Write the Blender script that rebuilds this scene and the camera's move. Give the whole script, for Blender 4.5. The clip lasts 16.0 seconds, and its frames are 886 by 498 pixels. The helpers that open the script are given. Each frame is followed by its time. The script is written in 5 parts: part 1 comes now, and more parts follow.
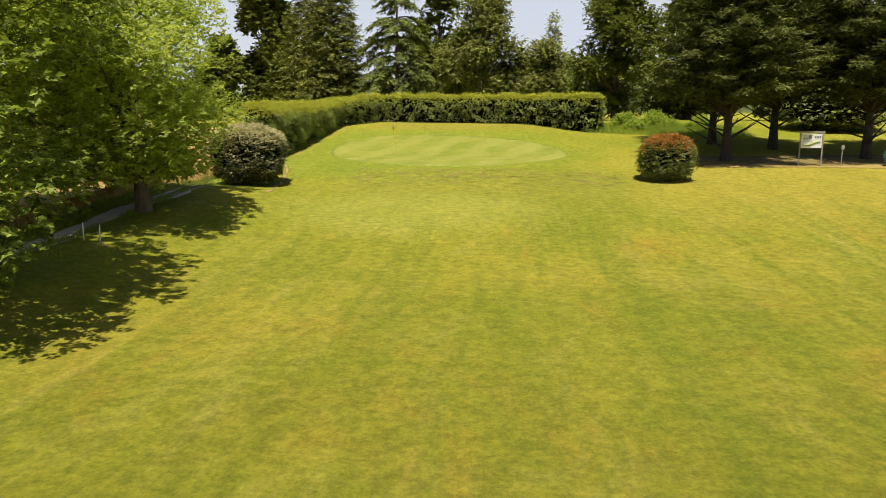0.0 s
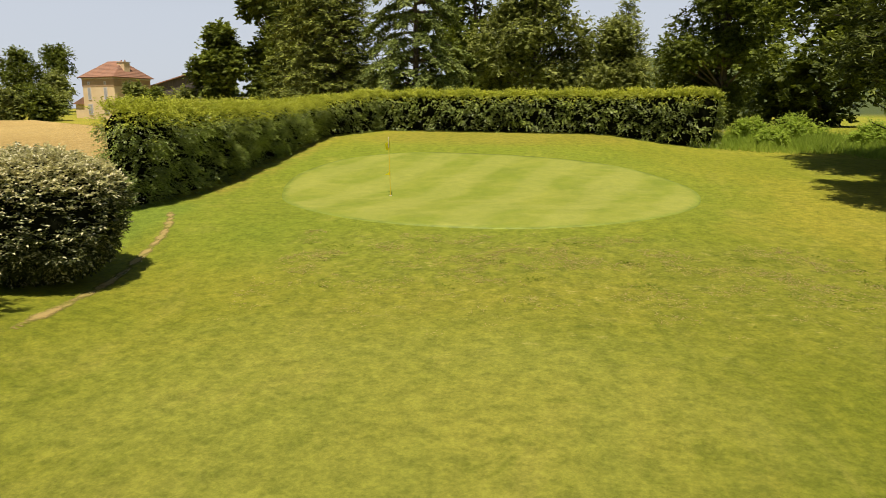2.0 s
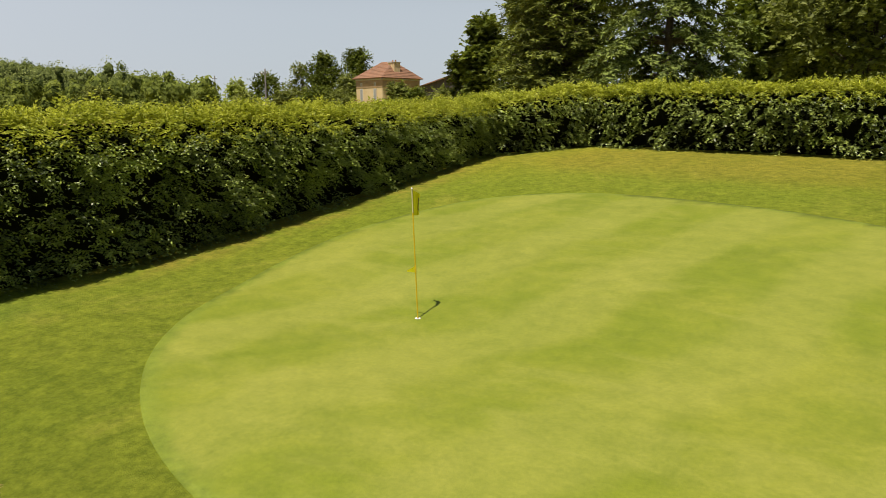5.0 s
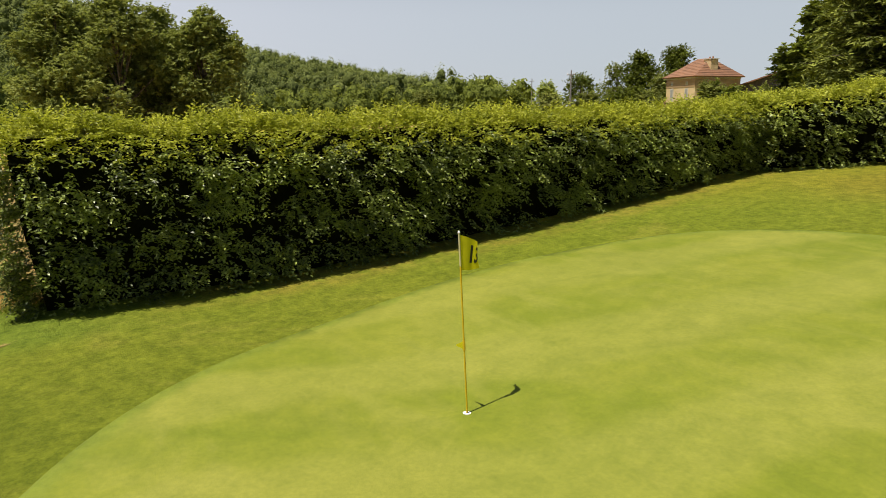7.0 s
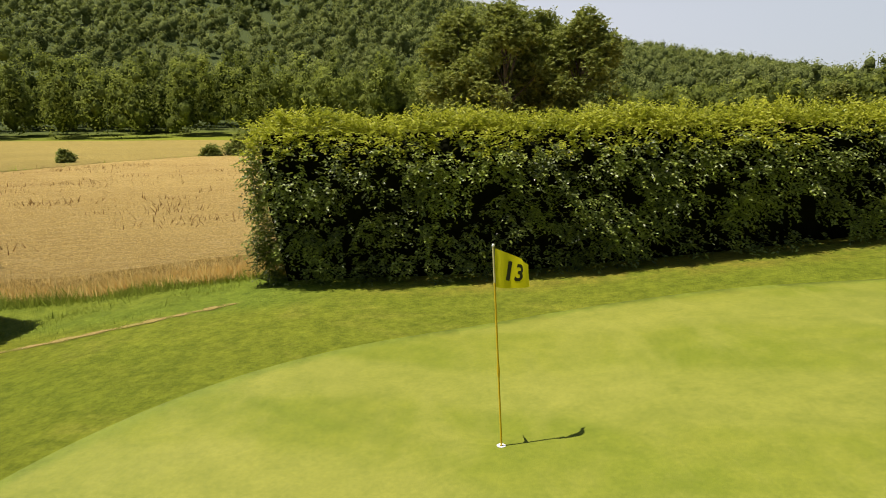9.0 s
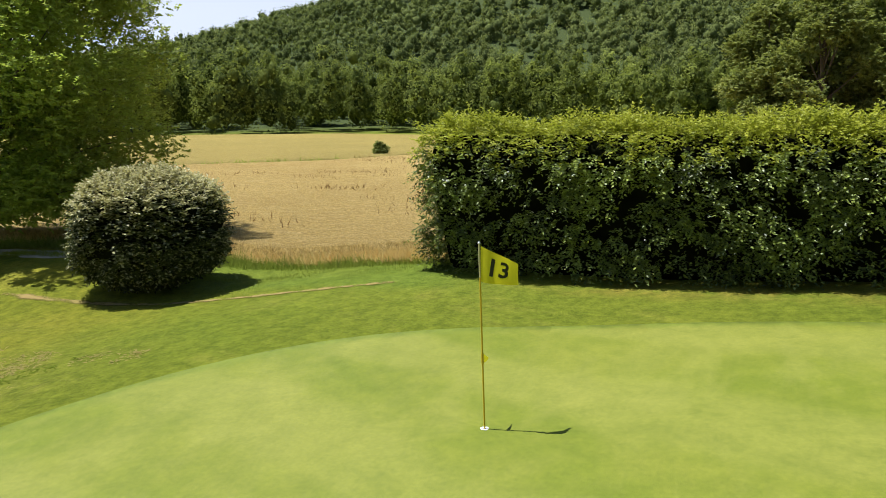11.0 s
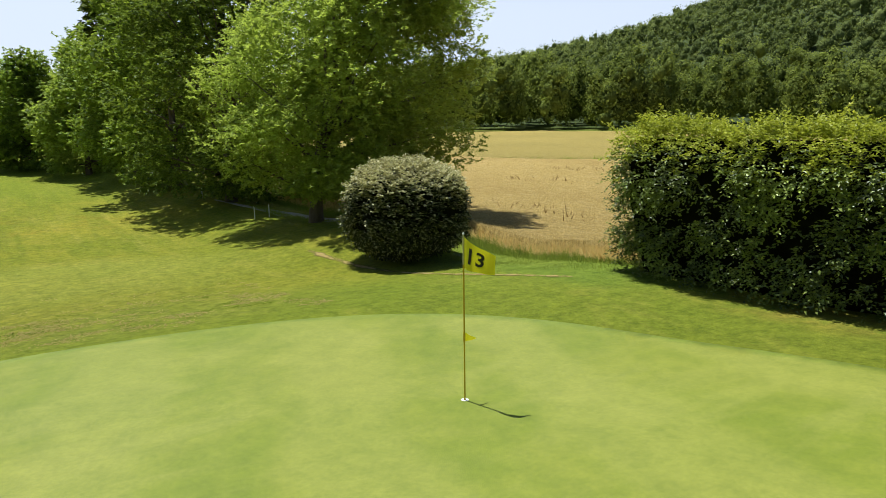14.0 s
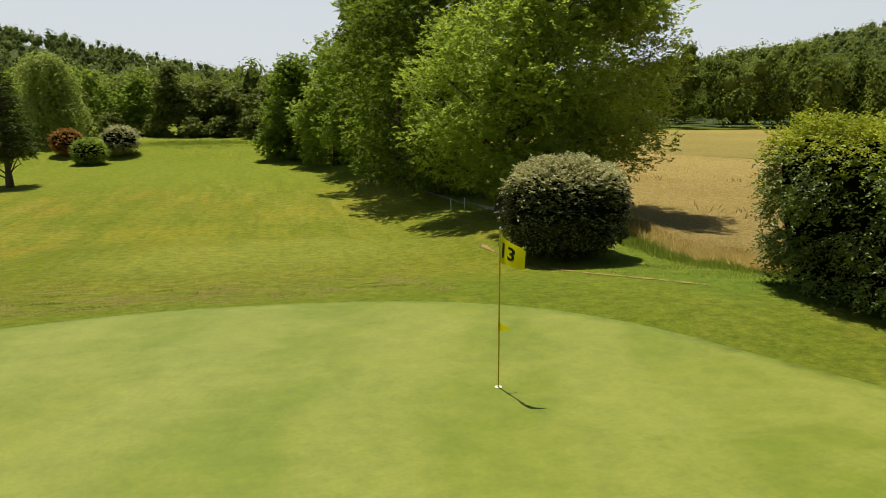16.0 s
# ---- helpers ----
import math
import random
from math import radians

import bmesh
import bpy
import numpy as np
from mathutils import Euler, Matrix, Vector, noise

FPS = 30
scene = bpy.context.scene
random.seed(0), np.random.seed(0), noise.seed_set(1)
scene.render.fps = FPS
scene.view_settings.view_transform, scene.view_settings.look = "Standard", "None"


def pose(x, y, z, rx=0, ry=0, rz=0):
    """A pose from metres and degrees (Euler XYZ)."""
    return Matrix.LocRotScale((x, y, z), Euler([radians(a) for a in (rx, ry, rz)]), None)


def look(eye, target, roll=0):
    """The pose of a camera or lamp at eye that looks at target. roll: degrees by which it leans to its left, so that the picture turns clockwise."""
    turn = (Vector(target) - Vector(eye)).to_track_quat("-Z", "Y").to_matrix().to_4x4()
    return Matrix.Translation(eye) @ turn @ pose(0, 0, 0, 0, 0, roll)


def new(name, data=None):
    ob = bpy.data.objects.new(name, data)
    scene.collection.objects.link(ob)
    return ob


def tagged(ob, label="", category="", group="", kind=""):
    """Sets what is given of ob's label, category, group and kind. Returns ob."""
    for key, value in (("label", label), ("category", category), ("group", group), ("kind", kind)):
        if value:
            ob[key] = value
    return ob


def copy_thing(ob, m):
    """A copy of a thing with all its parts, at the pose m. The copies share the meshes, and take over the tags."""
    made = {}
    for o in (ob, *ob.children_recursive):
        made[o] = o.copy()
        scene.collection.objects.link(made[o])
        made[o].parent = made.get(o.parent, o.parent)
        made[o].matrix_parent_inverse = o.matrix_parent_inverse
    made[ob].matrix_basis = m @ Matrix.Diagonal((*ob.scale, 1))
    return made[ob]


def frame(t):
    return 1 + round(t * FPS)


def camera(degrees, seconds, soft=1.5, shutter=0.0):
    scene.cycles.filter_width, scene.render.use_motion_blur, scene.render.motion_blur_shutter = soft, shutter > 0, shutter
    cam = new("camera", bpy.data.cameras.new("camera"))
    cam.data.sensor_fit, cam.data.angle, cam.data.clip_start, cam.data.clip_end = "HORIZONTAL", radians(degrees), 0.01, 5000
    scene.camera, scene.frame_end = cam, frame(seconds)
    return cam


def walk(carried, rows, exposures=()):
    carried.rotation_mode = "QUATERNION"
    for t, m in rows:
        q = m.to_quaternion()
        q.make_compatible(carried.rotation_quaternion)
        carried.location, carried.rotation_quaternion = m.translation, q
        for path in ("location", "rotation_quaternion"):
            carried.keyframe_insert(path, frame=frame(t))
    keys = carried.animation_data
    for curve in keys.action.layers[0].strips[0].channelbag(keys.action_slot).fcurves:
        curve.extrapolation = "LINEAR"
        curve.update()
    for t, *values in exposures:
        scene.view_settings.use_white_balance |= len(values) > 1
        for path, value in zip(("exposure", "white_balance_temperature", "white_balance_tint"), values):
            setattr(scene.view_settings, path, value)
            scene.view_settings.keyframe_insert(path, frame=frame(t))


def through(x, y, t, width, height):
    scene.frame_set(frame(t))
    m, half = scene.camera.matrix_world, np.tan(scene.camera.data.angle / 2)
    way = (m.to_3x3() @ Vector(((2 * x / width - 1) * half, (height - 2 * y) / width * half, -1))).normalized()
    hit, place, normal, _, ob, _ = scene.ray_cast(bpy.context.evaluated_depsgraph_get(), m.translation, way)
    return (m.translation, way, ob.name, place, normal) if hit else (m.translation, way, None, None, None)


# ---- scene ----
cam = camera(64.1, 16.0, 0.85)

PATH = [
    (0, (7.567, -47.127, 2.87), (7.385, -45.172, 2.489), -0.1),
    (0.5, (6.907, -41.268, 2.944), (6.724, -39.313, 2.565), -0.0),
    (1, (6.299, -35.611, 3.03), (6.114, -33.656, 2.65), -0.0),
    (1.5, (5.858, -30.554, 3.064), (5.651, -28.601, 2.685), -0.0),
    (2, (5.794, -26.05, 3.052), (5.511, -24.107, 2.674), -0.0),
    (2.5, (5.922, -22.09, 3.086), (5.501, -20.172, 2.708), 0.0),
    (3, (6.104, -18.556, 3.135), (5.559, -16.669, 2.756), 0.2),
    (3.5, (6.296, -15.573, 3.193), (5.631, -13.725, 2.814), 0.3),
    (4, (6.459, -13.104, 3.255), (5.674, -11.304, 2.876), 0.3),
    (4.5, (6.551, -11.049, 3.31), (5.635, -9.312, 2.93), 0.2),
    (5, (6.532, -9.304, 3.347), (5.464, -7.656, 2.968), 0.0),
    (5.5, (6.332, -7.768, 3.353), (5.087, -6.249, 2.975), -0.2),
    (6, (6.257, -6.453, 3.368), (4.832, -5.101, 2.992), -0.4),
    (6.5, (6.36, -5.333, 3.403), (4.786, -4.159, 3.026), -0.1),
    (7, (6.573, -4.341, 3.456), (4.897, -3.317, 3.082), -0.2),
    (7.5, (6.746, -3.374, 3.485), (4.942, -2.596, 3.109), -0.6),
    (8, (6.804, -2.376, 3.463), (4.9, -1.89, 3.091), 0.0),
    (8.5, (6.883, -1.452, 3.449), (4.932, -1.222, 3.074), -0.4),
    (9, (7.032, -0.605, 3.474), (5.068, -0.605, 3.097), -0.5),
    (9.5, (7.16, 0.237, 3.503), (5.209, 0.011, 3.125), -0.5),
    (10, (7.222, 1.078, 3.523), (5.308, 0.64, 3.145), -0.4),
    (10.5, (7.218, 1.918, 3.544), (5.36, 1.281, 3.165), -0.3),
    (11, (7.148, 2.774, 3.579), (5.365, 1.952, 3.199), -0.2),
    (11.5, (7.006, 3.649, 3.632), (5.311, 2.658, 3.25), -0.1),
    (12, (6.774, 4.504, 3.689), (5.182, 3.357, 3.303), -0.2),
    (12.5, (6.445, 5.287, 3.726), (4.969, 3.994, 3.339), -0.2),
    (13, (6.018, 5.969, 3.732), (4.668, 4.545, 3.343), -0.2),
    (13.5, (5.515, 6.545, 3.702), (4.302, 5.003, 3.315), -0.0),
    (14, (5.001, 7.057, 3.676), (3.919, 5.42, 3.29), -0.1),
    (14.5, (4.51, 7.542, 3.69), (3.573, 5.819, 3.3), -0.2),
    (15, (3.998, 7.966, 3.703), (3.22, 6.165, 3.315), -0.3),
    (15.5, (3.432, 8.302, 3.683), (2.812, 6.442, 3.291), -0.0),
    (16, (2.861, 8.638, 3.711), (2.399, 6.732, 3.318), -0.2),
]
EXPOSURES = [(0, 0.48, 6500, 20), (1.5, 0.40, 6500, 19), (3, 0.22, 6500, 14), (5.5, 0.15, 6500, 13), (9, 0.24, 6500, 15), (11.5, 0.32, 5500, 11), (13, 0.32, 5400, 9), (14.5, 0.14, 5950, 4), (16, -0.06, 6500, 2)]
walk(cam, [(t, look(eye, target, roll)) for t, eye, target, roll in PATH], EXPOSURES)

# ---- light ----
SUN_FROM = Vector((0.10, -0.96, 2.62)).normalized()
world = bpy.data.worlds.new("world")
scene.world = world
world.use_nodes = True
wn = world.node_tree.nodes
sky = wn.new("ShaderNodeTexSky")
sky.sky_type, sky.sun_disc = "NISHITA", False
sky.sun_elevation = math.asin(SUN_FROM.z)
sky.sun_rotation = math.atan2(SUN_FROM.x, SUN_FROM.y)
sky.altitude, sky.air_density, sky.dust_density, sky.ozone_density = 100, 1.0, 1.5, 1.5
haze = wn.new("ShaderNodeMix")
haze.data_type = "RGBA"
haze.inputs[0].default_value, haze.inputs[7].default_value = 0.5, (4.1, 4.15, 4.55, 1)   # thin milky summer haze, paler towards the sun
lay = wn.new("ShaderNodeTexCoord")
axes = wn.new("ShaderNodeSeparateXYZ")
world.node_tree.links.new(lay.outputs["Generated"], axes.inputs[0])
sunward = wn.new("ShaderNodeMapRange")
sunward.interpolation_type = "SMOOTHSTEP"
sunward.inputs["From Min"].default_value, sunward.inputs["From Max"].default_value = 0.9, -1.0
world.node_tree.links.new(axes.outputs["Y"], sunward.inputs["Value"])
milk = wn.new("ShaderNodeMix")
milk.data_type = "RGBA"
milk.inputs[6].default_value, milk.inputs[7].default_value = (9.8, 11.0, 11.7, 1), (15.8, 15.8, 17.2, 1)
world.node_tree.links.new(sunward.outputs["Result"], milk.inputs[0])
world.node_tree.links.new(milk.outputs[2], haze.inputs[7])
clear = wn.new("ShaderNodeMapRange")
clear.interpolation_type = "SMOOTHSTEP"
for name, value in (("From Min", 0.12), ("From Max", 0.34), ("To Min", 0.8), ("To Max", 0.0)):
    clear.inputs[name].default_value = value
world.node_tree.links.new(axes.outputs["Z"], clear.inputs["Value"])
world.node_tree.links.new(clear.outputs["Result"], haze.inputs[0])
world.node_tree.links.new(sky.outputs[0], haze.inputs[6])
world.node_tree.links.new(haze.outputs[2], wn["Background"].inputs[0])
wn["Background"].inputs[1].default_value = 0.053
sun = new("sun", bpy.data.lights.new("sun", "SUN"))
sun.data.energy, sun.data.angle, sun.data.color = 5.0, radians(0.6), (1.0, 0.94, 0.84)
sun.matrix_world = look(SUN_FROM * 60, (0, 0, 0))

# ---- lie of the land ----
def sstep(a, b, v):
    t = np.clip((v - a) / (b - a), 0, 1)
    return t * t * (3 - 2 * t)
PROFILE_Y = [-110, -78, -70, -60, -32, -24, -18, -12, -9, -6.5, -4, 0, 5, 10, 15, 20, 34, 60]
PROFILE_Z = [0.6, -0.4, -1.9, -2.1, -2.05, -1.95, -1.4, -1.05, -0.72, -0.3, -0.06, 0.0, 0.42, 0.95, 1.55, 2.02, 2.25, 2.5]
HILL_AZ = [-60, -40, -27, -5, 10, 30, 45, 51, 58, 71.5, 76, 89, 100, 110, 120, 126, 136, 147, 160, 175, 183.5, 191, 198.5, 220, 260, 300]
HILL_EL = [3, 3, 3.4, 4.2, 2, 0.3, 0.0, 0.0, 1.0, 3.4, 4.0, 7.6, 9.8, 11, 8.8, 6.6, 3.9, 2.2, 1.4, 1.1, 1.6, 3.2, 4.6, 5.2, 4, 3]
_y = np.linspace(-120, 70, 761)
_z = np.interp(_y, PROFILE_Y, PROFILE_Z)
_k = np.exp(-0.5 * (np.arange(-12, 13) / 4.5) ** 2)
_z = np.convolve(np.pad(_z, 12, mode="edge"), _k / _k.sum(), mode="valid")
_az = np.linspace(-60, 300, 721)
_el = np.interp(_az, HILL_AZ, HILL_EL)
_kh = np.exp(-0.5 * (np.arange(-20, 21) / 6.0) ** 2)
_el = np.convolve(np.pad(_el, 20, mode="edge"), _kh / _kh.sum(), mode="valid")
def ground_z(x, y):
    x, y = np.asarray(x, float), np.asarray(y, float)
    mid = np.interp(y, _y, _z)
    side = np.clip(-0.2 + 0.0735 * y, -1.95, 1.9)
    side = np.where(y < -60, np.interp(y, _y, _z), side)
    w = sstep(8, 15, x)
    lawn = mid * (1 - w) + side * w
    lawn = lawn + 0.66 * sstep(-1.5, -6.5, x) * sstep(-9.5, -16, y) * sstep(-75, -60, y)
    up = np.logaddexp(0, (y + 5) / 8) * 8
    field = -1.55 + 0.046 * np.minimum(up, 130) - 0.004 * np.clip(-x - 12, 0, 200)
    f = sstep(-8.4, -13.0, x)
    z = lawn * (1 - f) + field * f - 0.07 * np.exp(-(x**2 + y**2) / 20.0)      # shallow hollow round the hole
    r = np.hypot(x, y)
    az = np.degrees(np.arctan2(-x, y))
    az = np.where(az < -60, az + 360, az)
    el = np.interp(az, _az, _el)
    crest = np.tan(np.radians(el)) * 560 + 3.5
    k = sstep(150, 560, r) ** 1.3
    far = np.where(r < 560, 1, 1 - 0.25 * sstep(560, 1500, r))
    return z * (1 - k) + crest * far * k

# ---- materials ----
def nodes_of(name):
    m = bpy.data.materials.new(name)
    m.use_nodes = True
    nt = m.node_tree
    return m, nt, nt.nodes["Principled BSDF"]


def link(nt, a, b):
    nt.links.new(a, b)


def noise_node(nt, coord, scale, detail=4.0, rough=0.55, stretch=None, distort=0.0):
    n = nt.nodes.new("ShaderNodeTexNoise")
    n.inputs["Scale"].default_value, n.inputs["Detail"].default_value = scale, detail
    n.inputs["Roughness"].default_value, n.inputs["Distortion"].default_value = rough, distort
    if stretch:
        mp = nt.nodes.new("ShaderNodeMapping")
        mp.inputs["Scale"].default_value = stretch[:3]
        if len(stretch) > 3:
            mp.inputs["Rotation"].default_value = (0, 0, radians(stretch[3]))
        link(nt, coord, mp.inputs["Vector"])
        coord = mp.outputs["Vector"]
    link(nt, coord, n.inputs["Vector"])
    return n.outputs["Fac"]


def ramp(nt, fac, lo, hi):
    n = nt.nodes.new("ShaderNodeMapRange")
    n.interpolation_type = "SMOOTHSTEP"
    n.inputs["From Min"].default_value, n.inputs["From Max"].default_value = lo, hi
    link(nt, fac, n.inputs["Value"])
    return n.outputs["Result"]


def math_node(nt, op, a, b):
    n = nt.nodes.new("ShaderNodeMath")
    n.operation = op
    for socket, v in zip(n.inputs, (a, b)):
        if isinstance(v, (int, float)):
            socket.default_value = v
        else:
            link(nt, v, socket)
    return n.outputs[0]


def mix(nt, fac, a, b, blend="MIX"):
    n = nt.nodes.new("ShaderNodeMix")
    n.data_type, n.blend_type = "RGBA", blend
    for socket, v in ((n.inputs[0], fac), (n.inputs[6], a), (n.inputs[7], b)):
        if isinstance(v, (int, float)):
            socket.default_value = v
        elif isinstance(v, tuple):
            socket.default_value = (*v, 1)
        else:
            link(nt, v, socket)
    return n.outputs[2]


def place_of(nt):
    return nt.nodes.new("ShaderNodeNewGeometry").outputs["Position"]


def bump(nt, bsdf, height, strength, distance):
    n = nt.nodes.new("ShaderNodeBump")
    n.inputs["Strength"].default_value, n.inputs["Distance"].default_value = strength, distance
    link(nt, height, n.inputs["Height"])
    link(nt, n.outputs[0], bsdf.inputs["Normal"])


def leaf_material(name, dark, light, rough=0.5, thin=0.3, patch=0.5, fleck=None, fleck_share=0.0, spec=0.15, through=(0.22, 0.27, 0.012), mid=0.0, gamma=1.0):
    """Foliage: every leaf has its own tone, clumps drift in colour, and light shines through."""
    m, nt, bsdf = nodes_of(name)
    geo = nt.nodes.new("ShaderNodeNewGeometry")
    own = geo.outputs["Random Per Island"]
    clump = ramp(nt, noise_node(nt, geo.outputs["Position"], patch, 3), 0.3, 0.7)
    tone = math_node(nt, "ADD", math_node(nt, "MULTIPLY", own, 0.6), math_node(nt, "MULTIPLY", clump, 0.4))
    if mid:
        each = ramp(nt, noise_node(nt, geo.outputs["Position"], mid, 2), 0.36, 0.64)
        tone = math_node(nt, "ADD", math_node(nt, "MULTIPLY", own, 0.12), math_node(nt, "MULTIPLY", clump, 0.46))
        tone = math_node(nt, "ADD", tone, math_node(nt, "MULTIPLY", each, 0.42))
    if gamma != 1.0:
        tone = math_node(nt, "POWER", tone, gamma)
    col = mix(nt, tone, dark, light)
    if fleck:
        col = mix(nt, math_node(nt, "LESS_THAN", math_node(nt, "FRACT", math_node(nt, "MULTIPLY", own, 37.0), 0), fleck_share), col, fleck)
    link(nt, col, bsdf.inputs["Base Color"])
    bsdf.inputs["Roughness"].default_value = rough
    bsdf.inputs["Specular IOR Level"].default_value = spec
    tr = nt.nodes.new("ShaderNodeBsdfTranslucent")
    link(nt, mix(nt, 0.5, col, through), tr.inputs["Color"])
    ms = nt.nodes.new("ShaderNodeMixShader")
    ms.inputs[0].default_value = thin
    link(nt, bsdf.outputs[0], ms.inputs[1])
    link(nt, tr.outputs[0], ms.inputs[2])
    link(nt, ms.outputs[0], nt.nodes["Material Output"].inputs["Surface"])
    return m


def fade_rim(m, lo, hi, ragged, scale):
    """Lets a laid sheet thin out towards its rim, so that the ground below shows between its last tufts."""
    nt = m.node_tree
    at = nt.nodes.new("ShaderNodeAttribute")
    at.attribute_name = "rim"
    uneven = math_node(nt, "MULTIPLY", math_node(nt, "SUBTRACT", noise_node(nt, place_of(nt), scale, 8, 0.75), 0.5), ragged)
    link(nt, ramp(nt, math_node(nt, "ADD", at.outputs["Fac"], uneven), lo, hi), nt.nodes["Principled BSDF"].inputs["Alpha"])
    return m


def blend_rim(m, hi, ragged, scale, fringe):
    """Lets close turf grow into the longer grass of its fringe towards its rim."""
    nt = m.node_tree
    at = nt.nodes.new("ShaderNodeAttribute")
    at.attribute_name = "rim"
    p = place_of(nt)
    uneven = math_node(nt, "MULTIPLY", math_node(nt, "SUBTRACT", noise_node(nt, p, scale, 8, 0.75), 0.42), ragged)
    sward = mix(nt, 0.8, fringe, mix(nt, ramp(nt, noise_node(nt, p, 3.2, 8, 0.78), 0.32, 0.68), (0.72, 0.77, 0.68), (1.40, 1.36, 1.30)), "MULTIPLY")
    base = nt.nodes["Principled BSDF"].inputs["Base Color"]
    close = base.links[0].from_socket
    link(nt, mix(nt, ramp(nt, math_node(nt, "ADD", at.outputs["Fac"], uneven), 0.05, hi), sward, close), base)
    return m


def plain(name, a, b, rough=0.7, scale=6.0, metal=0.0, relief=0.2, distance=0.01, stretch=None):
    """A surface of two close tones with grain and fine relief."""
    m, nt, bsdf = nodes_of(name)
    tc = nt.nodes.new("ShaderNodeTexCoord").outputs["Object"]
    big, small = noise_node(nt, tc, scale, 5, 0.6, stretch), noise_node(nt, tc, scale * 9, 3, 0.6, stretch)
    f = math_node(nt, "ADD", math_node(nt, "MULTIPLY", ramp(nt, big, 0.3, 0.7), 0.65), math_node(nt, "MULTIPLY", small, 0.35))
    link(nt, mix(nt, f, a, b), bsdf.inputs["Base Color"])
    bsdf.inputs["Roughness"].default_value, bsdf.inputs["Metallic"].default_value = rough, metal
    bump(nt, bsdf, small, relief, distance)
    return m


def lawn_material():
    m, nt, bsdf = nodes_of("mown_grass")
    p = place_of(nt)
    sx = nt.nodes.new("ShaderNodeSeparateXYZ")
    link(nt, p, sx.inputs[0])
    x, y = sx.outputs["X"], sx.outputs["Y"]
    flat = nt.nodes.new("ShaderNodeCombineXYZ")
    link(nt, x, flat.inputs[0])
    link(nt, y, flat.inputs[1])
    def reach(cx, cy, stretch=(1.0, 1.0)):
        """Distance on the plan from a place, with an uneven rim."""
        mp = nt.nodes.new("ShaderNodeMapping")
        mp.inputs["Location"].default_value, mp.inputs["Scale"].default_value = (-cx * stretch[0], -cy * stretch[1], 0), (*stretch, 1)
        link(nt, flat.outputs[0], mp.inputs["Vector"])
        ln = nt.nodes.new("ShaderNodeVectorMath")
        ln.operation = "LENGTH"
        link(nt, mp.outputs[0], ln.inputs[0])
        return math_node(nt, "ADD", ln.outputs["Value"], math_node(nt, "MULTIPLY", math_node(nt, "SUBTRACT", noise_node(nt, p, 0.33, 6, 0.65), 0.5), 5.0))
    def both(a, b):
        return math_node(nt, "MULTIPLY", a, b)
    dry = ramp(nt, noise_node(nt, p, 0.10, 6, 0.65, distort=0.8), 0.34, 0.68)
    col = mix(nt, dry, GRASS, DRY)
    # worn brownish patches on the drier fairway, and the dusty edge towards the conifers
    worn = ramp(nt, noise_node(nt, p, 0.13, 6, 0.68, (1.0, 0.6, 1, 15), 0.9), 0.50, 0.68)
    col = mix(nt, both(worn, both(ramp(nt, y, -12.0, -22.0), 0.80)), col, BROWNED)
    col = mix(nt, both(ramp(nt, reach(24, -10, (1, 0.9)), 13.0, 5.0), 0.55), col, (0.330, 0.270, 0.040))
    # watered surround of the putting green, and fresh grass further down the fairway
    col = mix(nt, both(ramp(nt, reach(0.5, 2.5), 15.0, 9.5), 0.66), col, WATERED)
    col = mix(nt, both(ramp(nt, y, -38.0, -50.0), 0.30), col, LUSH)
    # the bank above the green is parched
    col = mix(nt, both(ramp(nt, reach(3.0, 16.5, (0.55, 1.35)), 6.0, 3.0), 0.60), col, (0.240, 0.205, 0.028))
    # dry strip at the foot of the long hedge
    foot = both(both(ramp(nt, x, -5.9, -6.9), ramp(nt, y, -3.5, 0.5)), ramp(nt, noise_node(nt, p, 1.1, 6, 0.7), 0.36, 0.6))
    col = mix(nt, both(foot, 0.6), col, (0.330, 0.255, 0.045))
    # mowing lines along and across the fairway, fainter round the green
    fair = ramp(nt, y, -11.0, -20.0)
    cross = noise_node(nt, p, 0.5, 6, 0.68, (1.0, 0.10, 1, -32), 0.4)
    col = mix(nt, both(ramp(nt, cross, 0.49, 0.60), math_node(nt, "ADD", both(fair, 0.40), 0.14)), col, LUSH)
    lines = noise_node(nt, p, 0.55, 6, 0.66, (1.0, 0.09, 1, 6), 0.2)
    col = mix(nt, both(ramp(nt, lines, 0.48, 0.60), math_node(nt, "ADD", both(fair, 0.40), 0.10)), col, LUSH)
    col = mix(nt, both(ramp(nt, noise_node(nt, p, 0.62, 6, 0.7, (1.0, 0.11, 1, 18), 0.3), 0.53, 0.68), both(fair, 0.40)), col, STRAW)
    # pale fine sward at the foot of the bank
    col = mix(nt, both(ramp(nt, reach(3.2, -16.5, (0.8, 1.0)), 6.0, 2.5), 0.45), col, (0.300, 0.310, 0.055))
    swirl = noise_node(nt, p, 0.42, 8, 0.74, (1.0, 0.6, 1, -30), 1.2)
    col = mix(nt, both(ramp(nt, swirl, 0.50, 0.68), 0.26), col, STRAW)
    col = mix(nt, both(ramp(nt, noise_node(nt, p, 0.9, 8, 0.78, distort=0.8), 0.50, 0.70), 0.46), col, LUSH)
    col = mix(nt, both(ramp(nt, y, -40.0, -52.0), 0.6), col, (0.185, 0.225, 0.018))
    # coarse dark tussocks and dead tufts on the bank below the putting green
    band = both(ramp(nt, y, -16.5, -9.5), ramp(nt, y, -5.6, -7.2))
    band = both(band, both(ramp(nt, x, -3.5, 3.0), ramp(nt, x, 17.0, 11.0)))
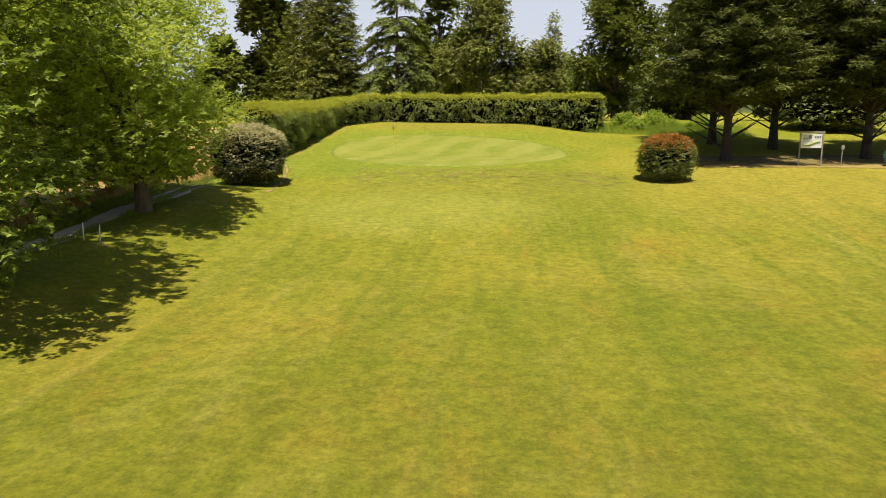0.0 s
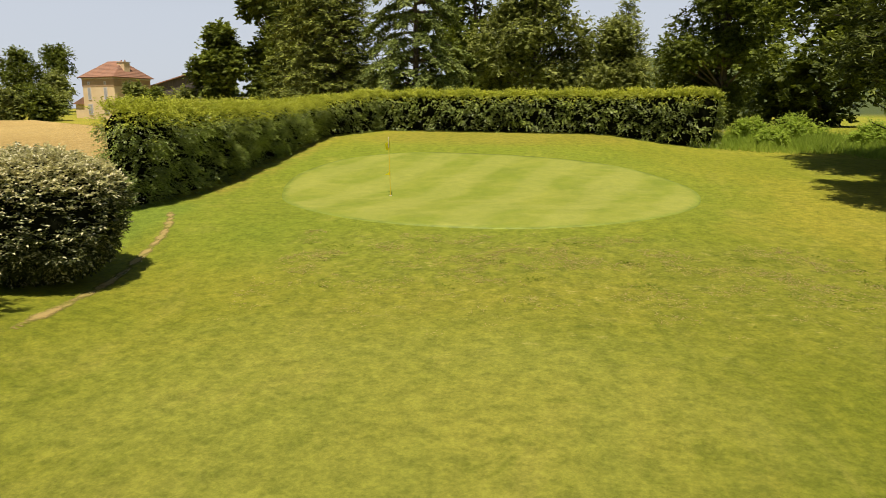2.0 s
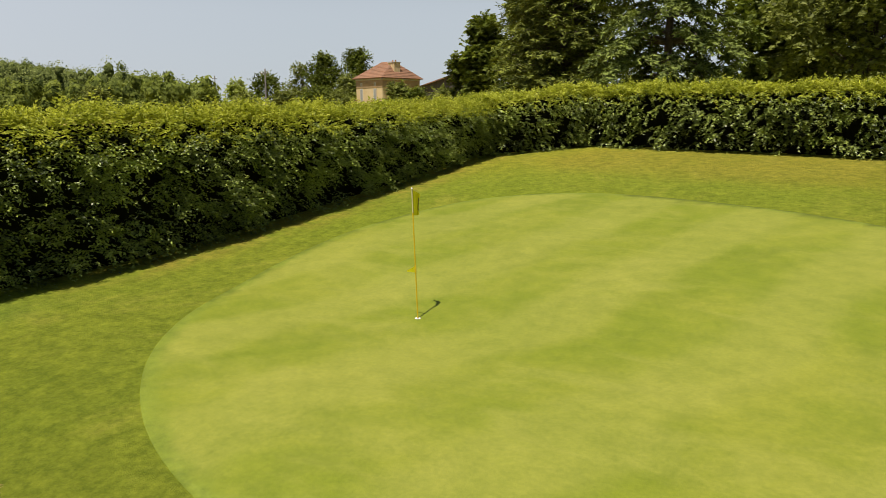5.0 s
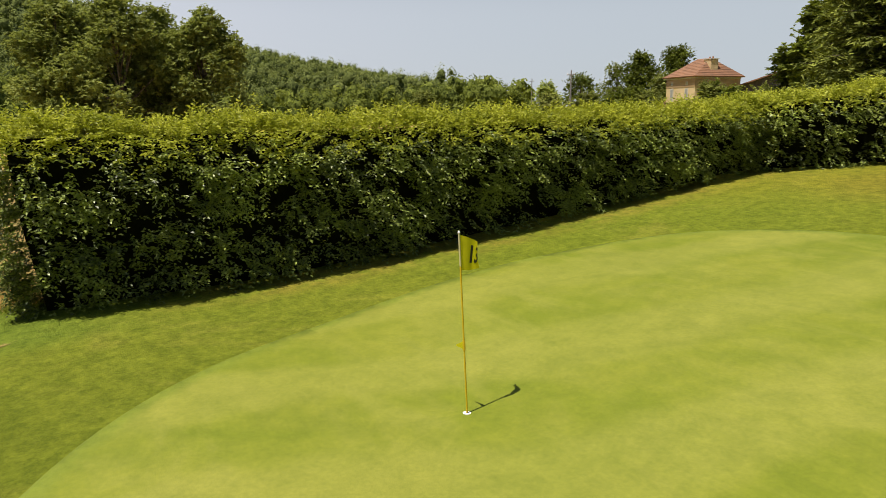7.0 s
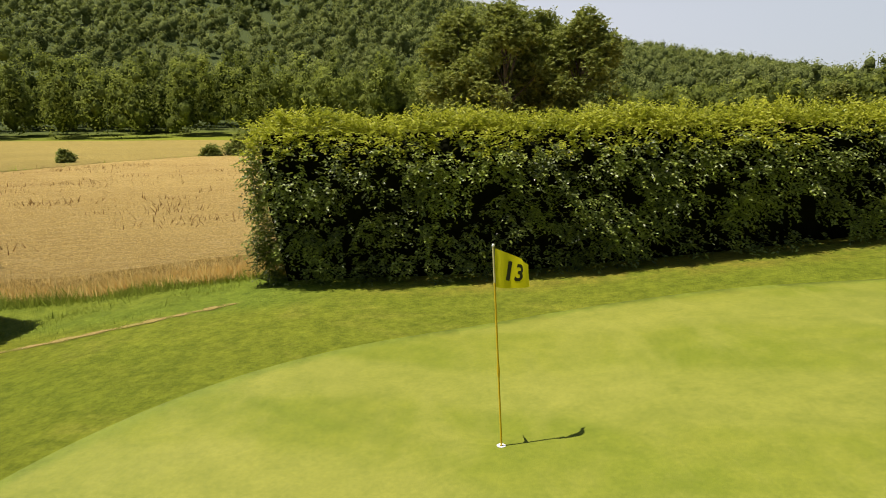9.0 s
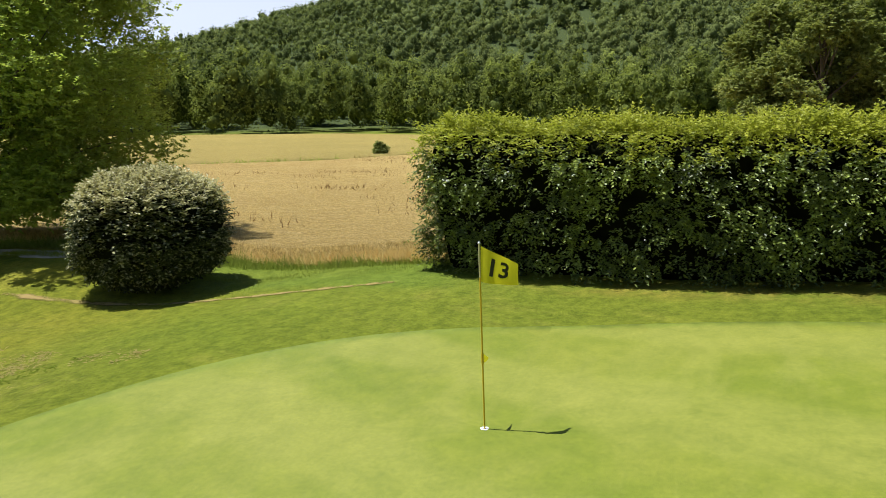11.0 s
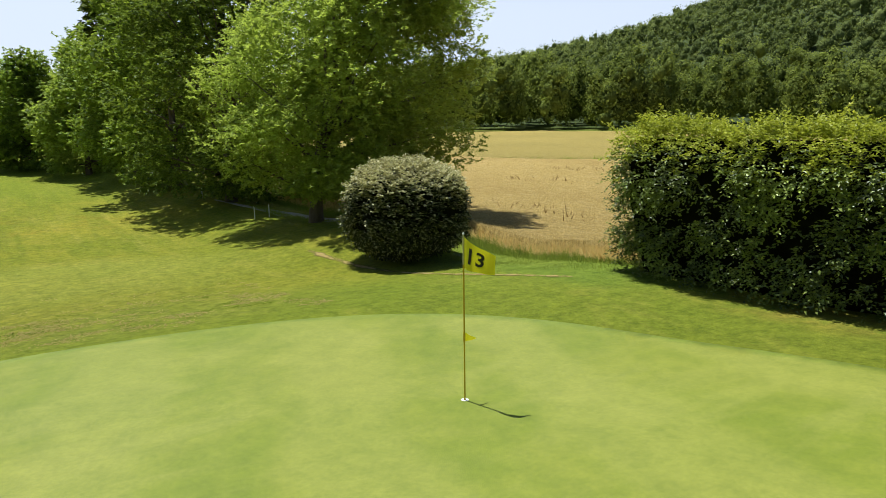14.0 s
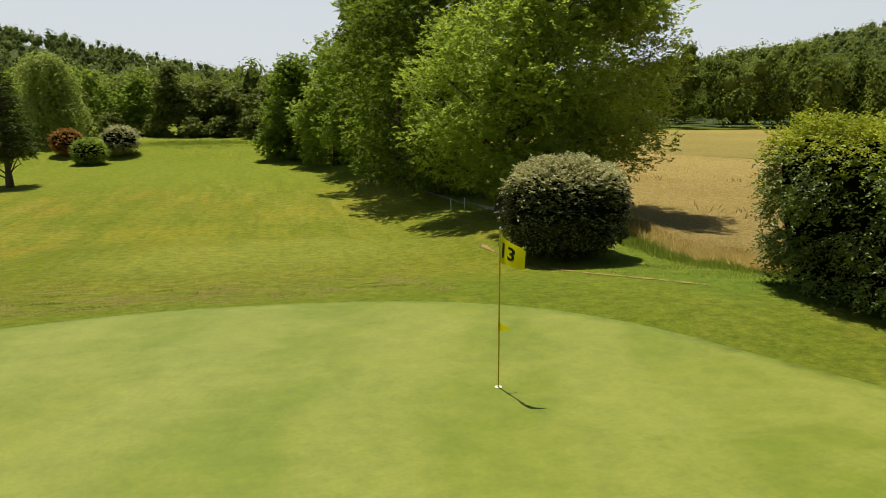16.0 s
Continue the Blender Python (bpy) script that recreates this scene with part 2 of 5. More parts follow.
    col = mix(nt, both(band, 0.28), col, (0.215, 0.215, 0.032))
    tuss = ramp(nt, noise_node(nt, p, 2.2, 9, 0.8, (0.75, 1.3, 1), 0.5), 0.51, 0.60)
    col = mix(nt, both(both(tuss, band), 0.36), col, WEED)
    dead = ramp(nt, noise_node(nt, p, 2.8, 10, 0.86, (0.8, 1.4, 1), 0.5), 0.55, 0.66)
    col = mix(nt, both(both(dead, math_node(nt, "ADD", band, 0.07)), 0.8), col, (0.48, 0.41, 0.14))
    # unmown verge between the worn line and the wheat
    verge = both(ramp(nt, x, -5.3, -6.4), both(ramp(nt, y, -15.0, -11.0), ramp(nt, y, -2.0, -4.5)))
    col = mix(nt, both(verge, 0.6), col, (0.150, 0.225, 0.028))
    mottle = noise_node(nt, p, 3.2, 8, 0.78)
    col = mix(nt, 0.8, col, mix(nt, ramp(nt, mottle, 0.32, 0.68), (0.72, 0.77, 0.68), (1.46, 1.40, 1.36)), "MULTIPLY")
    fine = noise_node(nt, p, 11.0, 8, 0.82)
    col = mix(nt, 0.55, col, mix(nt, ramp(nt, fine, 0.34, 0.66), (0.68, 0.72, 0.60), (1.44, 1.40, 1.36)), "MULTIPLY")
    blades = noise_node(nt, p, 60.0, 3, 0.7)
    # woodland floor under the far hills
    deep = ramp(nt, reach(0.5, 3.0), 165.0, 215.0)
    col = mix(nt, deep, col, (0.070, 0.092, 0.028))
    link(nt, col, bsdf.inputs["Base Color"])
    bsdf.inputs["Roughness"].default_value, bsdf.inputs["Specular IOR Level"].default_value = 0.9, 0.1
    bump(nt, bsdf, math_node(nt, "ADD", blades, math_node(nt, "MULTIPLY", fine, 2.0)), 0.8, 0.05)
    return m


def green_material(name, a, b_, c, stripes=0.5):
    m, nt, bsdf = nodes_of(name)
    p = place_of(nt)
    col = mix(nt, ramp(nt, noise_node(nt, p, 0.28, 6, 0.65, distort=0.8), 0.35, 0.68), a, b_)
    # soft mowing stripes across the slope, and drifts of dry stems
    wave = nt.nodes.new("ShaderNodeTexWave")
    wave.wave_type, wave.bands_direction = "BANDS", "X"
    for key, value in (("Scale", 0.105), ("Distortion", 2.6), ("Detail", 4.0), ("Detail Scale", 1.6), ("Detail Roughness", 0.62)):
        wave.inputs[key].default_value = value
    mp = nt.nodes.new("ShaderNodeMapping")
    mp.inputs["Rotation"].default_value = (0, 0, radians(14))
    link(nt, p, mp.inputs["Vector"])
    link(nt, mp.outputs[0], wave.inputs["Vector"])
    col = mix(nt, math_node(nt, "MULTIPLY", ramp(nt, wave.outputs["Fac"], 0.25, 0.85), stripes), col, c)
    stripe = noise_node(nt, p, 0.8, 6, 0.68, (0.45, 1.1, 1, 35), 0.6)
    col = mix(nt, math_node(nt, "MULTIPLY", ramp(nt, stripe, 0.45, 0.68), 0.5), col, c)
    dull = noise_node(nt, p, 0.5, 7, 0.7, (1, 0.7, 1, 60), 1.0)
    col = mix(nt, math_node(nt, "MULTIPLY", ramp(nt, dull, 0.52, 0.70), 0.45), col, (0.150, 0.185, 0.014))
    mottle = noise_node(nt, p, 2.2, 8, 0.75)
    col = mix(nt, 0.7, col, mix(nt, ramp(nt, mottle, 0.3, 0.7), (0.78, 0.83, 0.72), (1.13, 1.1, 1.15)), "MULTIPLY")
    fine = noise_node(nt, p, 16.0, 6, 0.8)
    col = mix(nt, 0.6, col, mix(nt, ramp(nt, fine, 0.3, 0.7), (0.78, 0.81, 0.72), (1.13, 1.1, 1.1)), "MULTIPLY")
    grain = noise_node(nt, p, 80.0, 3, 0.7)
    link(nt, col, bsdf.inputs["Base Color"])
    bsdf.inputs["Roughness"].default_value, bsdf.inputs["Specular IOR Level"].default_value = 0.62, 0.32
    bump(nt, bsdf, math_node(nt, "ADD", grain, fine), 0.35, 0.008)
    return m


def crop_material(name, a, b, c, weed):
    m, nt, bsdf = nodes_of(name)
    p = place_of(nt)
    col = mix(nt, ramp(nt, noise_node(nt, p, 0.06, 5, 0.6), 0.35, 0.65), a, b)
    col = mix(nt, math_node(nt, "MULTIPLY", ramp(nt, noise_node(nt, p, 2.2, 7, 0.75, (1, 0.5, 1, 35)), 0.42, 0.7), 0.8), col, c)
    col = mix(nt, math_node(nt, "MULTIPLY", ramp(nt, noise_node(nt, p, 0.35, 8, 0.8, (0.4, 1.4, 1, 30)), 0.62, 0.72), 0.8), col, weed)
    fine = noise_node(nt, p, 7.0, 6, 0.8)
    col = mix(nt, 0.85, col, mix(nt, ramp(nt, fine, 0.32, 0.68), (0.58, 0.54, 0.46), (1.30, 1.25, 1.15)), "MULTIPLY")
    link(nt, col, bsdf.inputs["Base Color"])
    bsdf.inputs["Roughness"].default_value, bsdf.inputs["Specular IOR Level"].default_value = 0.9, 0.1
    bump(nt, bsdf, fine, 1.0, 0.25)
    return m


def canopy_material(name, dark, light, patch):
    """Leaf masses of far crowns: every heap has its own tone, with leafy grain and deep relief."""
    m, nt, bsdf = nodes_of(name)
    geo = nt.nodes.new("ShaderNodeNewGeometry")
    p = geo.outputs["Position"]
    grain = noise_node(nt, p, 0.9, 6, 0.75)
    tone = math_node(nt, "ADD", math_node(nt, "MULTIPLY", geo.outputs["Random Per Island"], 0.3), math_node(nt, "MULTIPLY", ramp(nt, noise_node(nt, p, patch, 3), 0.36, 0.64), 0.4))
    tone = math_node(nt, "ADD", tone, math_node(nt, "MULTIPLY", ramp(nt, grain, 0.35, 0.65), 0.3))
    link(nt, mix(nt, tone, dark, light), bsdf.inputs["Base Color"])
    bsdf.inputs["Roughness"].default_value, bsdf.inputs["Specular IOR Level"].default_value = 0.9, 0.05
    bump(nt, bsdf, grain, 1.0, 1.1)
    return m


def tile_material():
    m, nt, bsdf = nodes_of("clay_tile")
    tc = nt.nodes.new("ShaderNodeTexCoord").outputs["Object"]
    col = mix(nt, ramp(nt, noise_node(nt, tc, 0.8, 6, 0.7), 0.35, 0.65), (0.34, 0.165, 0.085), (0.20, 0.11, 0.068))
    info = nt.nodes.new("ShaderNodeObjectInfo")
    col = mix(nt, math_node(nt, "MULTIPLY", info.outputs["Random"], 0.5), col, (0.25, 0.13, 0.065))
    link(nt, col, bsdf.inputs["Base Color"])
    bsdf.inputs["Roughness"].default_value = 0.85
    return m


GRASS, DRY, STRAW, LUSH = (0.195, 0.215, 0.017), (0.275, 0.255, 0.026), (0.360, 0.315, 0.065), (0.152, 0.184, 0.014)
WATERED = (0.165, 0.225, 0.020)
WEED, BROWNED = (0.070, 0.100, 0.013), (0.285, 0.210, 0.026)
TURF_A, TURF_B, TURF_C = (0.175, 0.215, 0.012), (0.240, 0.258, 0.026), (0.285, 0.292, 0.048)
LAWN, TURF = lawn_material(), green_material("putting_turf", TURF_A, TURF_B, TURF_C)
blend_rim(TURF, 0.40, 0.6, 3.0, (0.160, 0.200, 0.019))
WHEAT = crop_material("ripe_wheat", (0.575, 0.425, 0.146), (0.49, 0.350, 0.112), (0.65, 0.50, 0.210), (0.33, 0.23, 0.07))
STUBBLE = crop_material("dry_meadow", (0.43, 0.34, 0.098), (0.37, 0.30, 0.086), (0.48, 0.39, 0.13), (0.16, 0.17, 0.03))
STALK = leaf_material("wheat_ears", (0.62, 0.46, 0.150), (0.76, 0.60, 0.250), 0.7, 0.5, 0.4, spec=0.1, through=(0.88, 0.70, 0.26))
GRAVEL = plain("gravel", (0.38, 0.34, 0.27), (0.52, 0.47, 0.38), 0.9, 3.0, relief=0.8, distance=0.02)
SAND = plain("dry_sandy_soil", (0.34, 0.22, 0.07), (0.24, 0.21, 0.035), 0.95, 1.1, relief=0.8, distance=0.03)
EARTH = plain("bare_earth", (0.34, 0.23, 0.070), (0.22, 0.20, 0.028), 0.95, 1.6, relief=0.8, distance=0.03)
fade_rim(EARTH, 0.0, 0.15, 0.26, 3.0)
fade_rim(SAND, 0.1, 0.7, 0.9, 2.0)
LITTER = plain("needle_litter", (0.14, 0.085, 0.025), (0.17, 0.155, 0.03), 0.95, 1.2, relief=0.8, distance=0.03)
BARK = plain("bark", (0.075, 0.055, 0.04), (0.17, 0.135, 0.10), 0.95, 5.0, relief=1.0, distance=0.03, stretch=(1, 1, 0.25))
PALE_BARK = plain("pale_bark", (0.16, 0.13, 0.10), (0.33, 0.28, 0.22), 0.95, 5.0, relief=1.0, distance=0.03, stretch=(1, 1, 0.25))
DARK_BARK = plain("cypress_bark", (0.028, 0.022, 0.017), (0.070, 0.055, 0.042), 0.95, 5.0, relief=1.0, distance=0.03, stretch=(1, 1, 0.25))
# Darker than real twigs: the shade inside hedges and bushes is in the colour.
SHADE_WOOD = plain("shade_painted_twigs", (0.005, 0.006, 0.003), (0.012, 0.013, 0.006), 1.0, 4.0)
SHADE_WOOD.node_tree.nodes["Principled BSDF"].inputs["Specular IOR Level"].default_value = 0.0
HEDGE_LEAF = leaf_material("hornbeam_leaf", (0.016, 0.030, 0.005), (0.480, 0.570, 0.100), 0.42, 0.14, 0.8, spec=0.5, through=(0.34, 0.42, 0.03), gamma=1.25)
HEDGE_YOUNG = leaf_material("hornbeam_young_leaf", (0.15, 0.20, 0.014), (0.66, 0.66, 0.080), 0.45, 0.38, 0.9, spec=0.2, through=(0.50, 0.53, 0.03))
LIME_LEAF = leaf_material("maple_leaf", (0.110, 0.165, 0.020), (0.500, 0.590, 0.115), 0.5, 0.55, 0.45, spec=0.25, through=(0.66, 0.76, 0.08), gamma=1.15)
ROW_LEAF = leaf_material("row_tree_leaf", (0.056, 0.090, 0.012), (0.540, 0.680, 0.105), 0.5, 0.45, 0.4, spec=0.15, through=(0.50, 0.60, 0.04), gamma=1.5)
DARK_LEAF = leaf_material("dark_tree_leaf", (0.023, 0.035, 0.005), (0.285, 0.338, 0.048), 0.5, 0.28, 0.4, spec=0.14, through=(0.30, 0.36, 0.02), gamma=1.6)
POPLAR_LEAF = leaf_material("poplar_leaf", (0.060, 0.080, 0.018), (0.380, 0.420, 0.105), 0.6, 0.40, 0.4, spec=0.12, through=(0.40, 0.46, 0.06))
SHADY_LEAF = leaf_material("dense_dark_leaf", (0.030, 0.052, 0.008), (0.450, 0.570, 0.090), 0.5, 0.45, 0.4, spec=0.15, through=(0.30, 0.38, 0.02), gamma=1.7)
OLIVE_LEAF = leaf_material("olive_green_leaf", (0.041, 0.053, 0.011), (0.489, 0.529, 0.131), 0.55, 0.40, 0.4, spec=0.14, through=(0.32, 0.36, 0.04), gamma=1.5)
# Cream flecks hold bright leaf highlights in the colour of the darker sides.
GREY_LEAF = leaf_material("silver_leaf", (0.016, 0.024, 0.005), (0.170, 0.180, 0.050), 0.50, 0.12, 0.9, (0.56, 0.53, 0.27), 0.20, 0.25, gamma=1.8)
# Paler tone mixes sunlight from above with the pale undersides of silvery leaves.
GREY_TOP = leaf_material("pale_silver_leaf", (0.18, 0.18, 0.05), (0.60, 0.56, 0.24), 0.55, 0.30, 0.9, (0.74, 0.69, 0.42), 0.25, 0.2, through=(0.85, 0.80, 0.42))
PHOTINIA_LEAF = leaf_material("photinia_leaf", (0.029, 0.046, 0.010), (0.187, 0.239, 0.038), 0.35, 0.15, 0.9, (0.46, 0.44, 0.10), 0.18, 0.4)
PHOTINIA_RED = leaf_material("photinia_red_leaf", (0.32, 0.115, 0.025), (0.58, 0.27, 0.06), 0.45, 0.3, 0.9)
CEDAR_LEAF = leaf_material("cedar_spray", (0.040, 0.060, 0.013), (0.360, 0.430, 0.095), 0.7, 0.15, 0.6, spec=0.12, gamma=1.4)
SPRUCE_LEAF = leaf_material("spruce_spray", (0.026, 0.037, 0.007), (0.331, 0.370, 0.062), 0.7, 0.15, 0.5, spec=0.12, gamma=1.4)
CYPRESS_LEAF = leaf_material("cypress_spray", (0.015, 0.023, 0.005), (0.215, 0.252, 0.050), 0.7, 0.12, 0.5, spec=0.12, gamma=1.3)
WILLOW_LEAF = leaf_material("willow_leaf", (0.30, 0.36, 0.08), (0.62, 0.66, 0.18), 0.5, 0.55, 0.5)
WOOD_LEAF = leaf_material("woodland_leaf", (0.042, 0.064, 0.014), (0.400, 0.450, 0.090), 0.8, 0.40, 0.045, spec=0.08, mid=0.16, gamma=1.2, through=(0.34, 0.40, 0.05))
# Distance haze is mixed into both far tones: lifted darks, extra blue, low contrast.
FAR_LEAF = leaf_material("hazed_woodland_leaf", (0.090, 0.118, 0.038), (0.420, 0.460, 0.140), 0.8, 0.40, 0.016, spec=0.08, mid=0.10, gamma=1.2)
FAR_CANOPY = canopy_material("hazed_canopy", (0.050, 0.070, 0.020), (0.215, 0.250, 0.068), 0.02)
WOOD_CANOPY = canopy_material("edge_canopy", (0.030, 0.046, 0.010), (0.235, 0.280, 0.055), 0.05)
DEAD_GRASS = leaf_material("dead_grass", (0.36, 0.30, 0.09), (0.54, 0.46, 0.17), 0.9, 0.5, 0.6, spec=0.03, through=(0.5, 0.42, 0.15))
DOCK = leaf_material("dry_dock_weed", (0.24, 0.14, 0.045), (0.36, 0.23, 0.08), 0.8, 0.3, 0.6, spec=0.1, through=(0.35, 0.22, 0.08))
MEADOW_GRASS = leaf_material("verge_grass", (0.150, 0.205, 0.028), (0.330, 0.370, 0.070), 0.7, 0.45, 0.5, spec=0.12, through=(0.42, 0.50, 0.06))
WEED_LEAF = leaf_material("rosette_weed_leaf", (0.125, 0.170, 0.018), (0.230, 0.285, 0.032), 0.9, 0.45, 0.6, spec=0.03, through=(0.20, 0.26, 0.02))
TALL_GRASS = leaf_material("tall_grass", (0.182, 0.280, 0.029), (0.450, 0.540, 0.083), 0.7, 0.60, 0.5, spec=0.15, through=(0.45, 0.55, 0.05))
YELLOW = plain("yellow_fibreglass", (0.62, 0.42, 0.012), (0.70, 0.48, 0.02), 0.4, 3.0, relief=0.05)
WHITE = plain("white_plastic", (0.78, 0.78, 0.76), (0.84, 0.84, 0.82), 0.4, 4.0, relief=0.05)
PALE_SLEEVE = plain("pale_yellow_sleeve", (0.55, 0.50, 0.26), (0.62, 0.56, 0.30), 0.4, 3.0, relief=0.05)
BLACK = plain("black_ink", (0.012, 0.012, 0.012), (0.02, 0.02, 0.02), 0.6, 4.0, relief=0.05)
CLOTH = leaf_material("yellow_flag_cloth", (0.72, 0.66, 0.012), (0.80, 0.74, 0.02), 0.7, 0.45, 3.0, through=(0.80, 0.72, 0.01))
RENDERED = plain("lime_render", (0.62, 0.46, 0.23), (0.72, 0.56, 0.31), 0.9, 0.7, relief=0.4, distance=0.02)
AGED_WALL = plain("aged_render", (0.34, 0.22, 0.11), (0.46, 0.32, 0.17), 0.9, 0.9, relief=0.4, distance=0.02)
STONE = plain("pale_stone", (0.50, 0.46, 0.38), (0.60, 0.56, 0.48), 0.9, 2.0, relief=0.4)
TILE = tile_material()
PLANK = plain("weathered_planks", (0.075, 0.06, 0.05), (0.15, 0.125, 0.10), 0.9, 1.5, relief=0.5, stretch=(4, 4, 0.4))
GREY_WOOD = plain("greyed_timber", (0.20, 0.18, 0.15), (0.30, 0.27, 0.23), 0.85, 3.0, relief=0.4)
SHUTTER = plain("grey_shutter_paint", (0.30, 0.30, 0.27), (0.36, 0.36, 0.32), 0.6, 3.0)
GLASS_DARK = plain("window_glass", (0.02, 0.022, 0.025), (0.03, 0.033, 0.036), 0.08, 2.0, relief=0.0)
PANEL = plain("printed_panel", (0.62, 0.64, 0.58), (0.70, 0.71, 0.66), 0.5, 2.0, relief=0.02)
PANEL_INK = plain("printed_ink", (0.10, 0.12, 0.10), (0.16, 0.18, 0.14), 0.5, 2.0, relief=0.02)
PANEL_GREEN = plain("printed_green", (0.25, 0.34, 0.10), (0.32, 0.40, 0.14), 0.5, 2.0, relief=0.02)
BENCH_GREEN = plain("green_bench_paint", (0.02, 0.09, 0.06), (0.04, 0.12, 0.08), 0.5, 3.0)
STEEL = plain("grey_steel", (0.35, 0.35, 0.36), (0.45, 0.45, 0.46), 0.45, 3.0, 0.6)


# ---- mesh helpers ----
def mesh_np(name, verts, faces, mats, smooth=False):
    """A mesh from arrays: verts (n, 3), faces (m, k) with one k, or a list of such arrays with one material each."""
    groups = faces if isinstance(faces, list) else [faces]
    me = bpy.data.meshes.new(name)
    verts = np.asarray(verts, np.float32)
    me.vertices.add(len(verts))
    me.vertices.foreach_set("co", verts.ravel())
    loops = np.concatenate([np.asarray(f, np.int32).ravel() for f in groups])
    sizes = np.concatenate([np.full(len(f), np.shape(f)[1], np.int32) for f in groups])
    me.loops.add(len(loops))
    me.loops.foreach_set("vertex_index", loops)
    me.polygons.add(len(sizes))
    me.polygons.foreach_set("loop_start", np.concatenate([[0], np.cumsum(sizes)[:-1]]).astype(np.int32))
    for m in mats if isinstance(mats, (list, tuple)) else [mats]:
        me.materials.append(m)
    me.polygons.foreach_set("material_index", np.concatenate([np.full(len(f), n, np.int32) for n, f in enumerate(groups)]))
    me.polygons.foreach_set("use_smooth", np.full(len(sizes), smooth, bool))
    me.update(calc_edges=True)
    me.validate()
    return me


def bm_mesh(name, bm, material, smooth=False):
    me = bpy.data.meshes.new(name)
    bm.to_mesh(me)
    bm.free()
    me.materials.append(material)
    for p in me.polygons:
        p.use_smooth = smooth
    return me


def part(name, me, parent, label="", kind=""):
    ob = new(name, me)
    ob.parent = parent
    return tagged(ob, label, kind=kind)


def thing(name, at, label, category, group="", kind=""):
    ob = new(name)
    ob.empty_display_size = 0.2
    ob.location = at
    return tagged(ob, label, category, group, kind)


def unit(v):
    return v / np.maximum(np.linalg.norm(v, axis=-1, keepdims=True), 1e-9)


def leaves(rng, at, axis, normal, length, width, fine=False):
    """Leaf blades from their base along axis: a pointed blade each, or, where seen near by, a folded diamond."""
    n = len(at)
    side = unit(np.cross(axis, normal))
    up = np.cross(side, axis)
    length = np.broadcast_to(np.asarray(length, float), n)[:, None] * rng.uniform(0.7, 1.25, (n, 1))
    width = np.broadcast_to(np.asarray(width, float), n)[:, None] * rng.uniform(0.8, 1.2, (n, 1))
    if not fine:
        v = np.stack([at - side * width / 2, at + side * width / 2, at + axis * length - up * length * 0.12], 1)
        return v.reshape(-1, 3), np.arange(3 * n).reshape(n, 3)
    mid = at + axis * length * 0.45
    lift = up * width * 0.22
    v = np.stack([at, mid + side * width / 2 + lift, at + axis * length - up * length * 0.12, mid - side * width / 2 + lift], 1)
    return v.reshape(-1, 3), np.arange(4 * n).reshape(n, 4)


def sprigs(rng, at, out, count, length, leaf, width, droop=0.35, spread=0.9, upward=0.5, fine=False, stray=0.35):
    """Shoots that start at points and grow along out, with count leaves each; returns leaf arrays."""
    n = len(at)
    out = unit(out + rng.normal(0, stray, (n, 3)))
    s = np.linspace(0.1, 1.0, count)[None, :, None]
    length = np.broadcast_to(np.asarray(length, float), n)[:, None, None] * rng.uniform(0.6, 1.3, (n, 1, 1))
    p = at[:, None] + out[:, None] * length * s
    p[..., 2] -= droop * (length * s**2)[..., 0] * 0.8
    p += rng.normal(0, 0.035, p.shape) * length
    side = unit(np.cross(out, np.array([0, 0, 1.0])) + 1e-3)
    sign = np.where(np.arange(count) % 2 == 0, 1.0, -1.0)[None, :, None]
    axis = unit(out[:, None] * 0.7 + side[:, None] * sign * spread + rng.normal(0, 0.3, p.shape) + np.array([0, 0, -droop * 0.5]))
    normal = unit(np.array([0, 0, upward]) + out[:, None] * (1 - upward) + rng.normal(0, 0.35, p.shape))
    return leaves(rng, p.reshape(-1, 3), axis.reshape(-1, 3), normal.reshape(-1, 3), leaf, width, fine)


def tube(points, radii, sides=8):
    """A tapered round limb through points; arrays of points and quads."""
    points, radii = np.asarray(points, float), np.asarray(radii, float)
    along = unit(np.gradient(points, axis=0))
    ref = np.where(np.abs(along[:, 2:3]) > 0.9, np.array([[1.0, 0, 0]]), np.array([[0, 0, 1.0]]))
    a = unit(np.cross(along, ref))
    b = np.cross(along, a)
    w = np.linspace(0, 2 * np.pi, sides, endpoint=False)
    ring = a[:, None] * np.cos(w)[None, :, None] + b[:, None] * np.sin(w)[None, :, None]
    v = (points[:, None] + ring * radii[:, None, None]).reshape(-1, 3)
    i, j = np.meshgrid(np.arange(len(points) - 1), np.arange(sides), indexing="ij")
    k = (j + 1) % sides
    f = np.stack([i * sides + j, i * sides + k, (i + 1) * sides + k, (i + 1) * sides + j], -1).reshape(-1, 4)
    return v, f


def joined(pieces):
    """One pair of arrays out of several."""
    vs, fs, n = [], [], 0
    for v, f in pieces:
        vs.append(v)
        fs.append(f + n)
        n += len(v)
    return np.concatenate(vs), np.concatenate(fs)


def wobble(rng, a, b, steps, amount):
    """A bent line from a to b."""
    t = np.linspace(0, 1, steps)[:, None]
    bend = np.cumsum(rng.normal(0, amount, (steps, 3)), 0) * t
    return np.asarray(a) * (1 - t) + np.asarray(b) * t + bend * (1 - t * 0.5)


